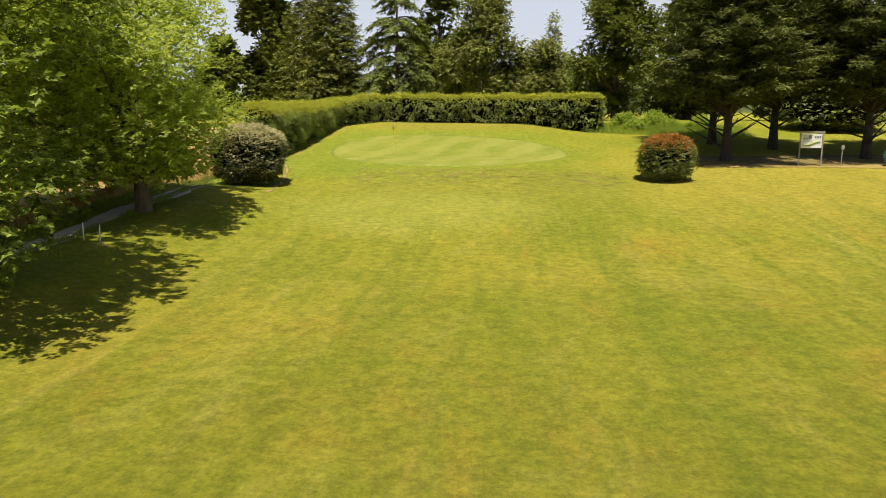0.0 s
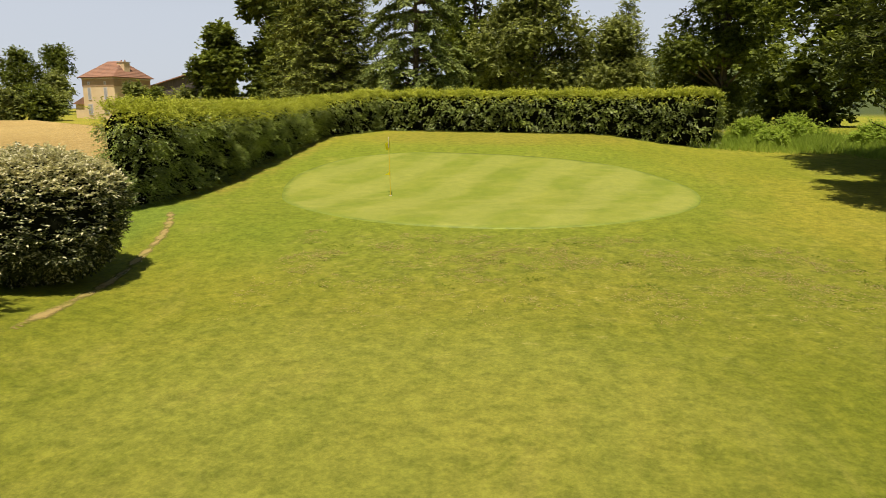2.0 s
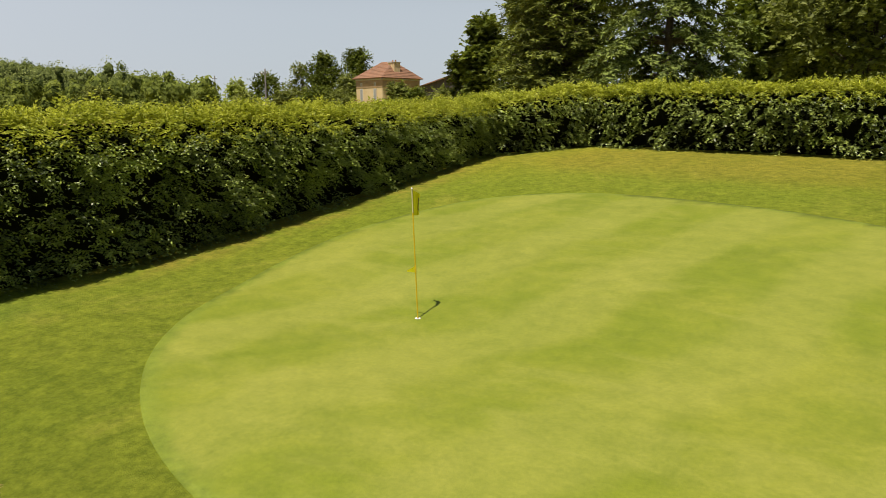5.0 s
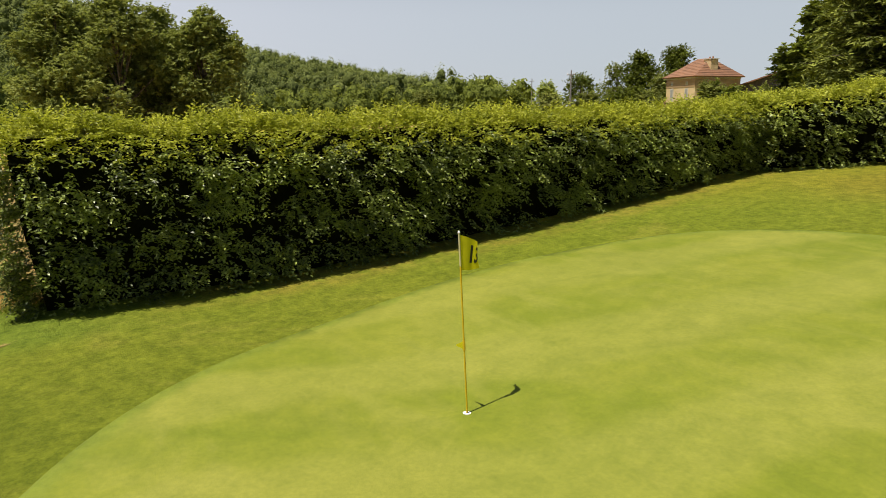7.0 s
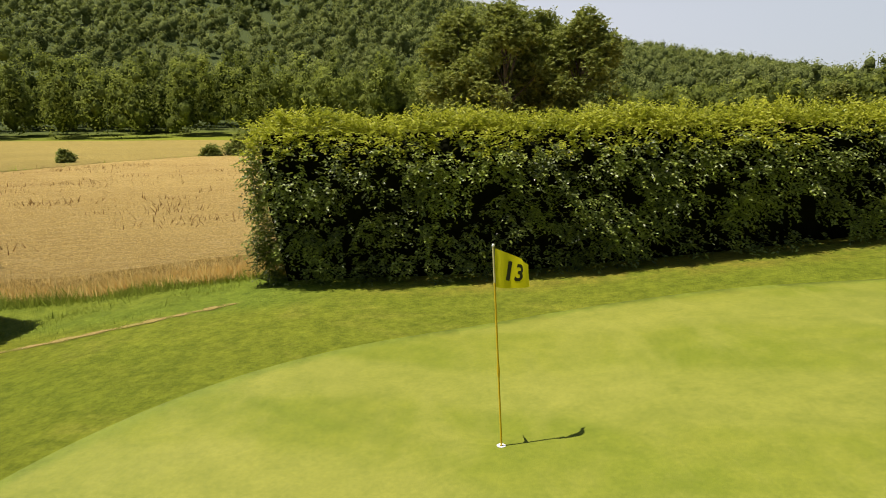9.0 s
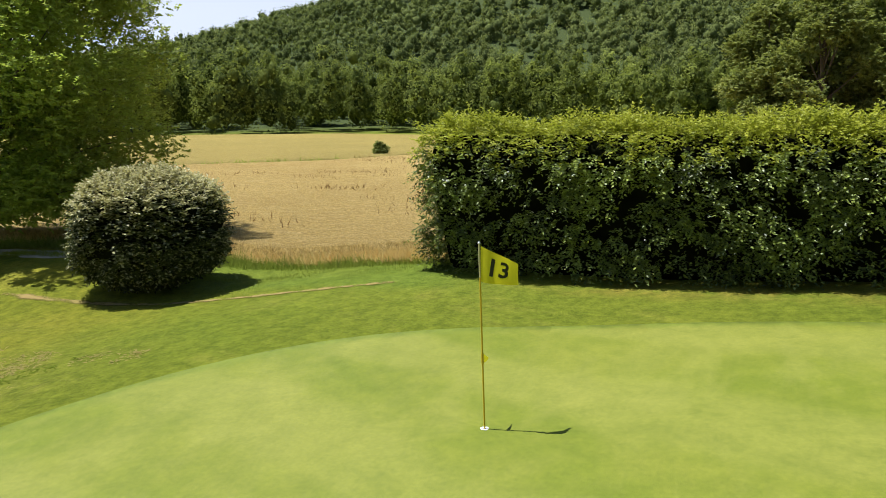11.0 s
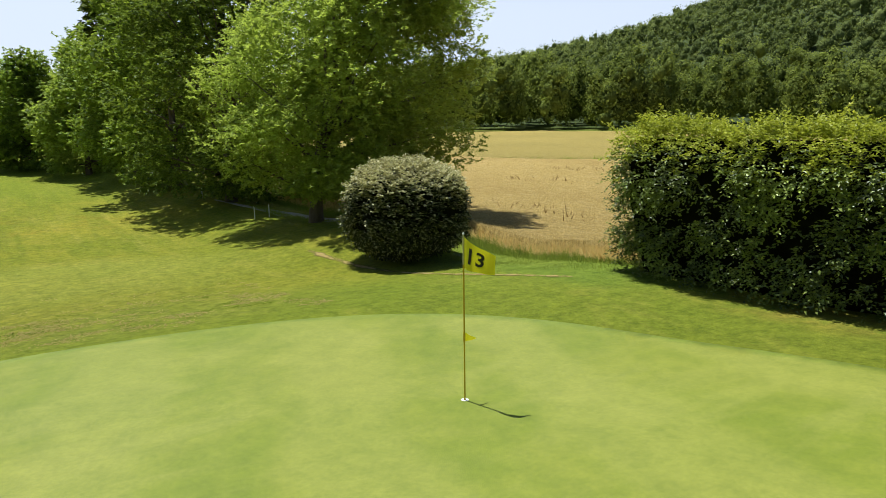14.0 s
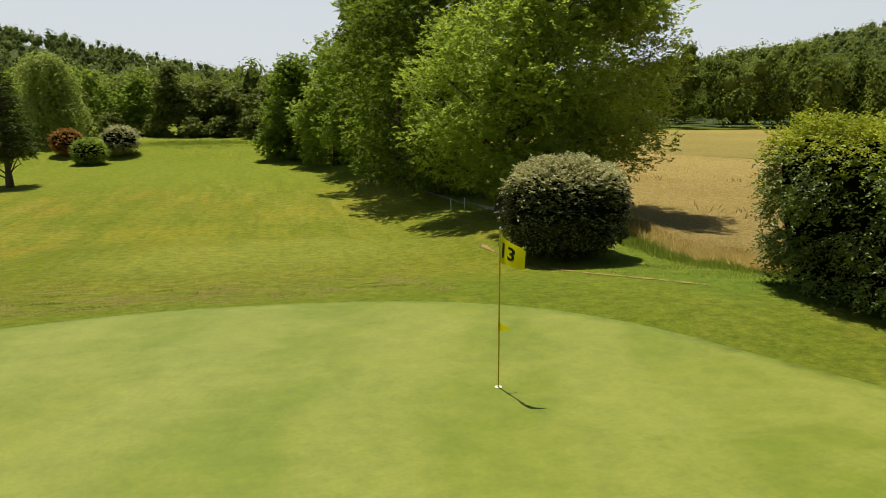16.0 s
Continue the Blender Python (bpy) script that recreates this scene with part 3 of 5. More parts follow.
def box(x0, x1, y0, y1, z0, z1, bevel=0.0):
    bm = bmesh.new()
    bmesh.ops.create_cube(bm, size=1)
    for v in bm.verts:
        v.co = Vector(((x0 + x1) / 2 + v.co.x * (x1 - x0), (y0 + y1) / 2 + v.co.y * (y1 - y0), (z0 + z1) / 2 + v.co.z * (z1 - z0)))
    if bevel:
        bmesh.ops.bevel(bm, geom=bm.edges[:], offset=bevel, segments=2, affect="EDGES")
    return bm


def heap_template(level):
    bm = bmesh.new()
    bmesh.ops.create_icosphere(bm, subdivisions=level, radius=1)
    v, f = np.array([q.co[:] for q in bm.verts]), np.array([[q.index for q in p.verts] for p in bm.faces])
    bm.free()
    return v, f


def tree(name, at, height, radius, leaf_mat, label, seed, lobes=16, shoots=2400, leaf=0.16, per=9, clear=0.12, shape=1.0, trunk=0.22,
         bark=None, lean=(0.0, 0.0), shoot=0.9, group="", category="tree", droop=0.12, squash=0.8, inner=0.5, lobe=0.33, off=(0.0, 0.0), fine=False, lift=0.0):
    """A broad-leaved tree: trunk with limbs, and a crown of many leafy shoots on uneven lobes."""
    rng = np.random.default_rng(seed)
    x, y = at
    base = thing(name, (x, y, float(ground_z(x, y)) - 0.05), label, category, group)
    top = np.array([lean[0], lean[1], height * 0.86])
    stem = wobble(rng, (0, 0, -0.1), top, 9, 0.03 * height / 8)
    rise = np.linspace(0, 1, 9)[:, None]
    stem[:, :2] += top[:2] * (rise**1.8 - rise)
    wood = [tube(stem, np.linspace(trunk, trunk * 0.2, 9) * np.r_[1.35, 1.05, np.ones(7)])]
    part("trunk", mesh_np("trunk", *wood[0], bark or BARK, True), base)
    z = height * (clear + (1 - clear) * rng.beta(1.25, 1.15, lobes))
    z[0], z[1] = height * 0.9, height * (clear + 0.12)
    frac = (z / height - clear) / (1 - clear)
    wide = radius * np.sin(np.pi * np.clip(0.12 + 0.82 * frac**shape, 0, 1)) ** 0.52
    turn = np.arange(lobes) * 2.399 + rng.uniform(0, 0.6, lobes)
    far = np.maximum(wide - radius * lobe, 0.15) * rng.uniform(0.6, 1.08, lobes) * np.where(rng.random(lobes) < 0.28, 0.4, 1.0)
    far[0] *= 0.3
    mid = np.stack([np.cos(turn) * far, np.sin(turn) * far, z], 1) + np.r_[top[:2], 0] * (z / height)[:, None] + np.r_[off, 0]
    size = radius * lobe * rng.uniform(0.8, 1.25, lobes)
    for c in range(0, lobes, max(1, lobes // 40)):
        k = int(np.clip(frac[c] * 5 + 1, 1, 6))
        limb = tube(wobble(rng, stem[k], mid[c], 6, 0.05), np.linspace(trunk * 0.34, trunk * 0.05, 6), 6)
        part("limb", mesh_np("limb", *limb, bark or BARK, True), base)
    if inner:
        m = int(shoots * inner)
        pick = rng.choice(lobes, m, p=size**2 / (size**2).sum())
        p = mid[pick] + unit(rng.normal(0, 1, (m, 3))) * (size[pick] * rng.uniform(0.1, 0.75, m))[:, None] * np.array([1, 1, squash])
        nrm = unit(rng.normal(0, 1, (m, 3)) + np.array([0, 0, 0.6]))
        v, f = leaves(rng, p, unit(np.cross(nrm, rng.normal(0, 1, (m, 3)))), nrm, leaf * (1.3 if fine else 2.3), leaf * (1.1 if fine else 2.1))
        part("inner_foliage", mesh_np("inner_foliage", v, f, leaf_mat), base, kind="stuff")
    pick = rng.choice(lobes, shoots, p=size**2 / (size**2).sum())
    d = unit(rng.normal(0, 1, (shoots, 3)) + np.array([0, 0, 0.15]))
    depth = np.where(rng.random(shoots) < 0.75, rng.uniform(0.78, 1.05, shoots), rng.uniform(0.3, 0.8, shoots))
    d2 = d * np.array([1, 1, squash])
    p = mid[pick] + d2 * (size[pick] * depth)[:, None]
    p[:, 2] = np.maximum(p[:, 2], height * clear * 0.85 + 0.2 + rng.uniform(0, 0.5, shoots))
    outward = unit(d + unit(p - np.array([top[0] / 2, top[1] / 2, height * 0.45])) * (0.25 if lobe < 0.2 else 0.6) + np.array([0, 0, lift]))
    v, f = sprigs(rng, p, outward, per, shoot * 0.62, leaf, leaf * (0.7 if fine else 0.95), droop, 1.3, 0.74, fine, 0.75)
    part("crown", mesh_np("crown", v, f, leaf_mat), base)
    return base


def bush(name, at, height, radius, leaf_mat, label, seed, shoots=2200, leaf=0.09, per=8, shoot=0.34, flat=0.35, top_mat=None, category="bush", group="", top_from=0.85, top_label="fresh coppery red shoots"):
    """A clipped or round shrub: short stems, a core painted dark as shade, and leafy shoots all over its skin."""
    rng = np.random.default_rng(seed)
    x, y = at
    base = thing(name, (x, y, float(ground_z(x, y)) - 0.04), label, category, group)
    limbs = []
    for k in range(9):
        a = k * 2.4
        limbs.append(tube(wobble(rng, (0.1 * math.cos(a), 0.1 * math.sin(a), -0.05), (radius * 0.55 * math.cos(a), radius * 0.55 * math.sin(a), height * 0.6), 6, 0.04),
                          np.linspace(0.05, 0.012, 6), 6))
    part("stem_cluster", mesh_np("stem_cluster", *joined(limbs), BARK, True), base)
    bm = bmesh.new()
    bmesh.ops.create_icosphere(bm, subdivisions=3, radius=1)
    for v in bm.verts:
        k = 0.80 + 0.10 * noise.noise(v.co * 2.3 + Vector((seed, 0, 0)))
        s = max(abs(v.co.z), 0.001)
        v.co = Vector((v.co.x * radius * k, v.co.y * radius * k, height * 0.5 + math.copysign(s ** (1 - flat * 0.5), v.co.z) * height * 0.46 * k))
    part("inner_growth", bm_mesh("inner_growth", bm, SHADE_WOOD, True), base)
    d = unit(rng.normal(0, 1, (shoots, 3)))
    bulge = np.array([0.93 + 0.12 * noise.noise(Vector(q) * 2.1 + Vector((seed, 3, 0))) + 0.06 * noise.noise(Vector(q) * 6.0) for q in d])
    prof = np.sign(d[:, 2]) * np.abs(d[:, 2]) ** (1 - flat * 0.5)
    p = np.stack([d[:, 0] * radius, d[:, 1] * radius, height * 0.5 + prof * height * 0.5], 1)
    p = np.array([0, 0, height * 0.5]) + (p - np.array([0, 0, height * 0.5])) * (bulge * rng.uniform(0.82, 0.99, shoots))[:, None]
    p[:, 2] = np.maximum(p[:, 2], 0.06)
    skin = unit(d * np.array([1, 1, 1.2]) + np.array([0, 0, 0.25]))
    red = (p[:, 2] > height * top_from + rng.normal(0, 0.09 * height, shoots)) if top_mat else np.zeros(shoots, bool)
    near = shoots > 3000
    v, f = sprigs(rng, p[~red] - skin[~red] * 0.1, skin[~red], per, shoot, leaf, leaf * 0.58, 0.2, 1.1, 0.8, near)
    part("foliage", mesh_np("foliage", v, f, leaf_mat), base)
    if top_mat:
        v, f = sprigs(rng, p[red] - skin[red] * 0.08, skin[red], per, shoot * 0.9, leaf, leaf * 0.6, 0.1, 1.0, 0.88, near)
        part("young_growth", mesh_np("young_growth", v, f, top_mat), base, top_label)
    return base


def conifer(name, at, height, radius, mat, label, seed, tiers=16, arms=9, clear=0.08, sag=0.35, spray=0.5, per=7, density=10, lift=0.0, trunk=0.24,
            point=1.0, category="conifer tree", group="", bark=None, bare=0, ragged=(0.72, 1.12), slim=0.20):
    """A conifer: straight trunk, tiers of boughs, and flat drooping sprays along every bough."""
    rng = np.random.default_rng(seed)
    x, y = at
    base = thing(name, (x, y, float(ground_z(x, y)) - 0.05), label, category, group)
    part("trunk", mesh_np("trunk", *tube(wobble(rng, (0, 0, -0.1), (0, 0, height), 8, 0.03), np.linspace(trunk, 0.03, 8) * np.r_[1.3, np.ones(7)]), bark or BARK, True), base)
    boughs, at_p, out_p = [], [], []
    for k in range(tiers):
        f = (k + 0.5) / tiers
        z = height * (clear + (0.985 - clear) * f)
        reach = radius * ((1 - f) ** (0.75 * point) * 0.94 + 0.06) * min(1.0, 0.72 + 1.6 * f)
        for a in range(max(4, int(arms * (1 - 0.45 * f)))):
            turn = a * 2 * math.pi / max(4, int(arms * (1 - 0.45 * f))) + k * 0.9 + rng.normal(0, 0.18)
            r = reach * rng.uniform(*ragged)
            z0 = z + rng.normal(0, height / tiers * 0.25)
            s = np.linspace(0, 1, 7)[:, None]
            d = np.array([[math.cos(turn), math.sin(turn), 0]])
            line = d * r * s + np.array([[0, 0, 1]]) * (z0 + r * (lift * s + 0.25 * s * (1 - s) - sag * s**2))
            line[:, 2] = np.maximum(line[:, 2], 0.3)
            boughs.append(tube(line, np.linspace(0.05 + 0.012 * r, 0.008, 7), 5))
            n = max(3, int(density * r / 2.5))
            u = rng.uniform(0.18, 1.0, n) ** 0.75
            q = np.stack([np.interp(u, s[:, 0], line[:, c]) for c in range(3)], 1)
            w = np.array([-d[0, 1], d[0, 0], 0])
            side = rng.uniform(-1, 1, (n, 1))
            at_p.append(q + w * side * r * 0.20 * (1.15 - u[:, None]))
            out_p.append(d * 0.8 + w * side * 0.9 + np.array([[0, 0, -sag * 0.5 + lift * 0.6]]))
    if bare:
        for k in range(bare):
            turn, z0 = k * 2.1 + 0.4, height * clear * rng.uniform(0.25, 0.95)
            end = (math.cos(turn) * radius * 0.5, math.sin(turn) * radius * 0.5, z0 + rng.uniform(0.6, 1.8))
            boughs.append(tube(wobble(rng, (0, 0, z0), end, 6, 0.05), np.linspace(0.07, 0.02, 6), 6))
    part("branchwork", mesh_np("branchwork", *joined(boughs), bark or BARK, True), base, kind="stuff")
    v, f = sprigs(rng, np.concatenate(at_p), np.concatenate(out_p), per, spray * 1.2, spray * 0.55, spray * slim, 0.25 + sag * 0.4, 0.8, 0.75)
    part("foliage", mesh_np("foliage", v, f, mat), base)
    return base


def drape(name, outline, lift, material, label, category, step=0.5, kind="structure"):
    """A sheet of turf, gravel or crop laid on the ground inside an outline of (x, y)."""
    poly = np.asarray(outline, float)
    lo, hi = poly.min(0), poly.max(0)
    c = (lo + hi) / 2
    bm = bmesh.new()
    edge = [bm.verts.new((q[0], q[1], 0)) for q in poly]
    face = bm.faces.new(edge)
    bmesh.ops.triangulate(bm, faces=[face])
    for axis, n in ((0, hi[0] - lo[0]), (1, hi[1] - lo[1])):
        for k in range(1, int(n / step)):
            co, no = [0, 0, 0], [0, 0, 0]
            co[axis], no[axis] = lo[axis] + k * step, 1
            bmesh.ops.bisect_plane(bm, geom=bm.verts[:] + bm.edges[:] + bm.faces[:], plane_co=co, plane_no=no)
    bmesh.ops.recalc_face_normals(bm, faces=bm.faces[:])
    if sum(f.normal.z for f in bm.faces) < 0:
        bmesh.ops.reverse_faces(bm, faces=bm.faces[:])
    rim = [e for e in bm.edges if len(e.link_faces) == 1]
    bm.verts.index_update()
    xy = np.array([v.co[:2] for v in bm.verts])
    z = ground_z(xy[:, 0], xy[:, 1]) + lift
    for v, h in zip(bm.verts, z):
        v.co.z = h
    a, b = poly, np.roll(poly, -1, 0)
    along = (b - a) / np.maximum(((b - a) ** 2).sum(1, keepdims=True), 1e-9)
    t = np.clip(((xy[:, None] - a) * along).sum(-1), 0, 1)
    inset = np.linalg.norm(xy[:, None] - (a + t[..., None] * (b - a)), axis=-1).min(1)
    low = bmesh.ops.extrude_edge_only(bm, edges=rim)["geom"]
    for v in low:
        if isinstance(v, bmesh.types.BMVert):
            v.co.z -= lift + 0.1
    me = bm_mesh(name, bm, material, True)
    rim_of = me.attributes.new("rim", "FLOAT", "POINT")
    rim_of.data.foreach_set("value", np.r_[inset, np.zeros(len(me.vertices) - len(inset))].astype(np.float32))
    return tagged(new(name, me), label, category, kind=kind)


def smooth_loop(points, n=140):
    """A closed, rounded outline through a few points."""
    p = np.asarray(points, float)
    t = np.arange(len(p))
    s = np.linspace(0, len(p), n, endpoint=False)
    i = s.astype(int)
    u = (s - i)[:, None]
    a, b, c, d = (p[(i + k) % len(p)] for k in (-1, 0, 1, 2))
    return 0.5 * (2 * b + (c - a) * u + (2 * a - 5 * b + 4 * c - d) * u**2 + (3 * b - a - 3 * c + d) * u**3)


def ribbon(points, width, n=60):
    """The outline of a strip of that width along a line of (x, y)."""
    p = np.asarray(points, float)
    t = np.linspace(0, len(p) - 1, n)
    line = np.stack([np.interp(t, np.arange(len(p)), p[:, k]) for k in (0, 1)], 1)
    for _ in range(6):
        line[1:-1] = (line[:-2] + line[1:-1] * 2 + line[2:]) / 4
    d = unit(np.gradient(line, axis=0))
    w = np.stack([-d[:, 1], d[:, 0]], 1) * (width / 2) * (1 + 0.25 * np.sin(t * 5.1)[:, None] * 0.6 + 0.12 * np.sin(t * 13.7)[:, None])
    w = w * np.clip(np.minimum(t, t[-1] - t) / 1.6, 0.12, 1)[:, None]
    return np.concatenate([line + w, (line - w)[::-1]])


# ---- the ground ----
def build_ground():
    cx, cy = 2.0, -14.0
    r = np.r_[np.linspace(0.4, 60, 110), 60 * 1.075 ** np.arange(1, 60)]
    a = np.linspace(0, 2 * np.pi, 240, endpoint=False)
    x = cx + r[:, None] * np.cos(a)
    y = cy + r[:, None] * np.sin(a)
    v = np.stack([x, y, ground_z(x, y)], -1).reshape(-1, 3)
    v = np.concatenate([v, [[cx, cy, float(ground_z(cx, cy))]]])
    n = len(a)
    i, j = np.meshgrid(np.arange(len(r) - 1), np.arange(n), indexing="ij")
    k = (j + 1) % n
    quads = np.stack([i * n + j, (i + 1) * n + j, (i + 1) * n + k, i * n + k], -1).reshape(-1, 4)
    b = np.arange(n)
    fan = np.stack([np.full(n, len(v) - 1), b, (b + 1) % n], -1)
    ob = new("ground", mesh_np("ground", v, [quads, fan], [LAWN, LAWN], True))
    return tagged(ob, "rolling mown golf course grass, green with dry straw patches", "ground", kind="structure")


build_ground()
GREEN_EDGE = smooth_loop([(-3.35, -2.1), (-1.8, -3.9), (0.3, -5.15), (3.0, -5.75), (6.0, -5.6), (8.9, -4.2), (11.0, -0.8), (11.4, 2.8),
                          (9.6, 6.6), (6.2, 9.1), (2.4, 10.3), (-1.4, 10.4), (-4.0, 8.6), (-5.05, 5.3), (-4.95, 2.6), (-4.3, 0.1)])
drape("putting_green", GREEN_EDGE, 0.014, TURF, "closely mown pale green putting surface", "putting green", 0.5)
drape("gravel_path", ribbon([(-6.4, -34), (-7.2, -28), (-7.75, -23), (-7.65, -19.8), (-7.15, -17.2), (-7.35, -14.8), (-7.7, -13.2), (-8.0, -12.2)], 0.95), 0.02, GRAVEL,
      "pale grey gravel track along the tree row", "path", 0.6)
WORN = [(-3.75, -17.0), (-3.95, -14.8), (-4.1, -12.9), (-4.35, -11.0), (-4.8, -8.9), (-5.05, -7.6), (-5.4, -6.5), (-5.85, -5.5), (-6.35, -4.6), (-6.75, -4.0)]
drape("worn_edge", ribbon(WORN, 0.34, 160), 0.014, EARTH,
      "thin worn line of bare tan earth", "bare earth", 0.16)


FIELD = [(-9.3, -8.2), (-9.9, -11.6), (-9.9, -17.5), (-9.7, -26), (-9.8, -38), (-10.5, -52), (-36, -58), (-41.5, -47.5), (-53, -38.5), (-67, -34.5), (-90, -22),
         (-112, 2), (-118, 60), (-66, 66), (-30, 40), (-15.5, 24), (-12.2, 6), (-9.9, -2.8), (-9.0, -5.6)]
drape("wheat_field", FIELD, 0.55, WHEAT, "ripe golden wheat field with a ragged edge", "wheat field", 2.0)
FAR_FIELD = [(-38, -60.5), (-44, -49.5), (-55, -41), (-69, -37), (-92, -24), (-122, -20), (-148, -50), (-146, -95), (-118, -132), (-72, -136), (-36, -128), (-24, -96), (-26, -70)]
drape("far_meadow", FAR_FIELD, 0.30, STUBBLE, "dry yellowing meadow beyond the wheat", "meadow", 4.0)
drape("bare_ground", smooth_loop([(18.5, -3.2), (21, -3.7), (25, -3.5), (31, -3.6), (33.5, -2.0), (31, -1.0), (25.5, -2.2), (20.5, -1.6)], 60), 0.015, SAND,
      "dry sandy bare earth beside the trees", "bare earth", 0.5)
drape("needle_litter", smooth_loop([(18.2, -1.8), (22, -2.4), (28, -2.2), (33, -1.2), (34, 1.8), (29, 2.6), (24, 1.8), (18.6, 1.6)], 60), 0.02, LITTER,
      "brown needle litter in the shade of conifers", "bare earth", 0.6)


# ---- wheat stalks and tall grasses ----
def inside(x, y, poly):
    poly = np.asarray(poly, float)
    hit = np.zeros(len(x), bool)
    for (x0, y0), (x1, y1) in zip(poly, np.roll(poly, -1, 0)):
        cross = ((y0 > y) != (y1 > y)) & (x < (x1 - x0) * (y - y0) / (y1 - y0 + 1e-12) + x0)
        hit ^= cross
    return hit


def upright_blades(rng, x, y, z, height, width, lean=0.25):
    n = len(x)
    at = np.stack([x, y, z], 1)
    axis = unit(np.stack([rng.normal(0, lean, n), rng.normal(0, lean, n), np.ones(n)], 1))
    t = rng.uniform(0, 2 * np.pi, n)
    return leaves(rng, at, axis, np.stack([np.cos(t), np.sin(t), np.zeros(n)], 1), height, width)


rng = np.random.default_rng(5)
n = 60000
wx, wy = rng.uniform(-46, -9.4, n), rng.uniform(-50, 2, n)
keep = inside(wx, wy, FIELD) & (rng.random(n) < np.clip(1.25 - (-wx - 10) / 34, 0.12, 1))
wx, wy = wx[keep], wy[keep]
v, f = upright_blades(rng, wx, wy, ground_z(wx, wy) + 0.40, 0.24, 0.05, 0.5)
e = np.array(FIELD)[[17, 18, 0, 1, 2, 3, 4, 5]]
m = 30000
t = (len(e) - 1) * rng.uniform(0, 1, m) ** 1.5
ex, ey = np.interp(t, np.arange(len(e)), e[:, 0]) - rng.uniform(-0.45, 0.5, m), np.interp(t, np.arange(len(e)), e[:, 1]) + rng.normal(0, 0.3, m)
v2, f2 = upright_blades(rng, ex, ey, ground_z(ex, ey) - 0.02, rng.uniform(0.30, 0.60, m), 0.030, 0.6)
tagged(new("wheat_stalks", mesh_np("wheat_stalks", *joined([(v, f), (v2, f2)]), STALK)), "standing stalks and ears of ripe wheat", "wheat", kind="stuff")


def tufts(name, cx, cy, sx, sy, count, height, label, seed, mat=None, width=0.035, turn=0.0):
    rng = np.random.default_rng(seed)
    a, b = rng.normal(0, 1, count), rng.normal(0, 1, count)
    ok = np.hypot(a, b) < 2.2
    a, b, count = a[ok] * sx / 2, b[ok] * sy / 2, int(ok.sum())
    c, s = math.cos(turn), math.sin(turn)
    x, y = cx + a * c - b * s, cy + a * s + b * c
    v, f = upright_blades(rng, x, y, ground_z(x, y) - 0.03, height * rng.uniform(0.25, 1.15, count) * (0.75 + 0.35 * np.sin(x * 1.9 + y) * np.sin(y * 1.5)), width, 0.55)
    return tagged(new(name, mesh_np(name, v, f, mat or TALL_GRASS)), label, "grass", kind="stuff")


tufts("tall_grass", 21.0, 19.5, 7.0, 4.6, 26000, 0.85, "rank green grass and nettles behind the clipped hedge", 11, width=0.05)
for at_, h_, r_, seed_ in (((18.3, 20.8), 1.0, 1.6, 151), ((21.0, 21.4), 1.1, 2.0, 152), ((24.4, 18.6), 0.9, 1.5, 153), ((18.6, 17.8), 0.6, 1.2, 154)):
    tree("nettle_clump", at_, h_, r_, TALL_GRASS, "rank bright green nettles behind the clipped hedge", seed_, 14, 900, 0.11, 8, 0.0, 0.7, 0.03, category="weeds", group="nettles behind the hedge", shoot=0.5, lobe=0.4)
tufts("tall_grass", 24.5, 14.5, 3.0, 2.6, 4500, 0.6, "rank green grass beside the conifers", 12, width=0.07)
def rosettes(name, spots, blades, length, width, mat, label, category, seed):
    """Low leafy clumps pressed into the turf."""
    rng = np.random.default_rng(seed)
    x, y = np.repeat(spots[:, 0], blades), np.repeat(spots[:, 1], blades)
    size = np.repeat(rng.uniform(0.5, 1.3, len(spots)), blades)
    turn = rng.uniform(0, 2 * np.pi, len(x))
    far = rng.uniform(0, 0.16, len(x)) * size
    x, y = x + np.cos(turn) * far, y + np.sin(turn) * far
    rise = rng.uniform(0.05, 0.3, len(x))
    axis = unit(np.stack([np.cos(turn), np.sin(turn), rise], 1) + rng.normal(0, 0.25, (len(x), 3)))
    v, f = leaves(rng, np.stack([x, y, ground_z(x, y) + 0.004], 1), axis, np.stack([0 * x, 0 * x, 0 * x + 1], 1), length * size, width * size, True)
    return tagged(new(name, mesh_np(name, v, f, mat)), label, category, kind="stuff")


def bank_spots(rng, n, patchy, patch_from):
    """Places on the rough bank below the putting green, bunched together."""
    q = np.stack([rng.uniform(-1.0, 13.5, n), rng.normal(-8.3, 1.7, n)], 1)
    thick = np.array([noise.noise(Vector((a * 0.55, b * 1.1, patchy))) + 0.5 * noise.noise(Vector((a * 1.7, b * 2.6, patchy))) for a, b in q])
    return q[(thick > patch_from) & (q[:, 1] < -6.35) & (q[:, 1] > -13.5)]


rng = np.random.default_rng(26)
rosettes("weed_clumps", bank_spots(rng, 2200, 3.0, 0.34), 6, 0.060, 0.034, WEED_LEAF, "dark green weed rosettes in the rough bank", "weeds", 27)
rosettes("dead_tufts", bank_spots(rng, 4200, 9.0, 0.10), 7, 0.070, 0.019, DEAD_GRASS, "straw-coloured dead grass tufts on the bank", "grass", 28)
tufts("tall_grass", -7.4, -8.0, 2.0, 4.6, 11000, 0.11, "longer fresh green grass between lawn and wheat", 13, MEADOW_GRASS, 0.02, turn=0.12)
tufts("tall_grass", -9.2, -10.6, 0.7, 4.4, 7000, 0.34, "rank green grass along the wheat edge", 18, MEADOW_GRASS, 0.03, turn=0.2)
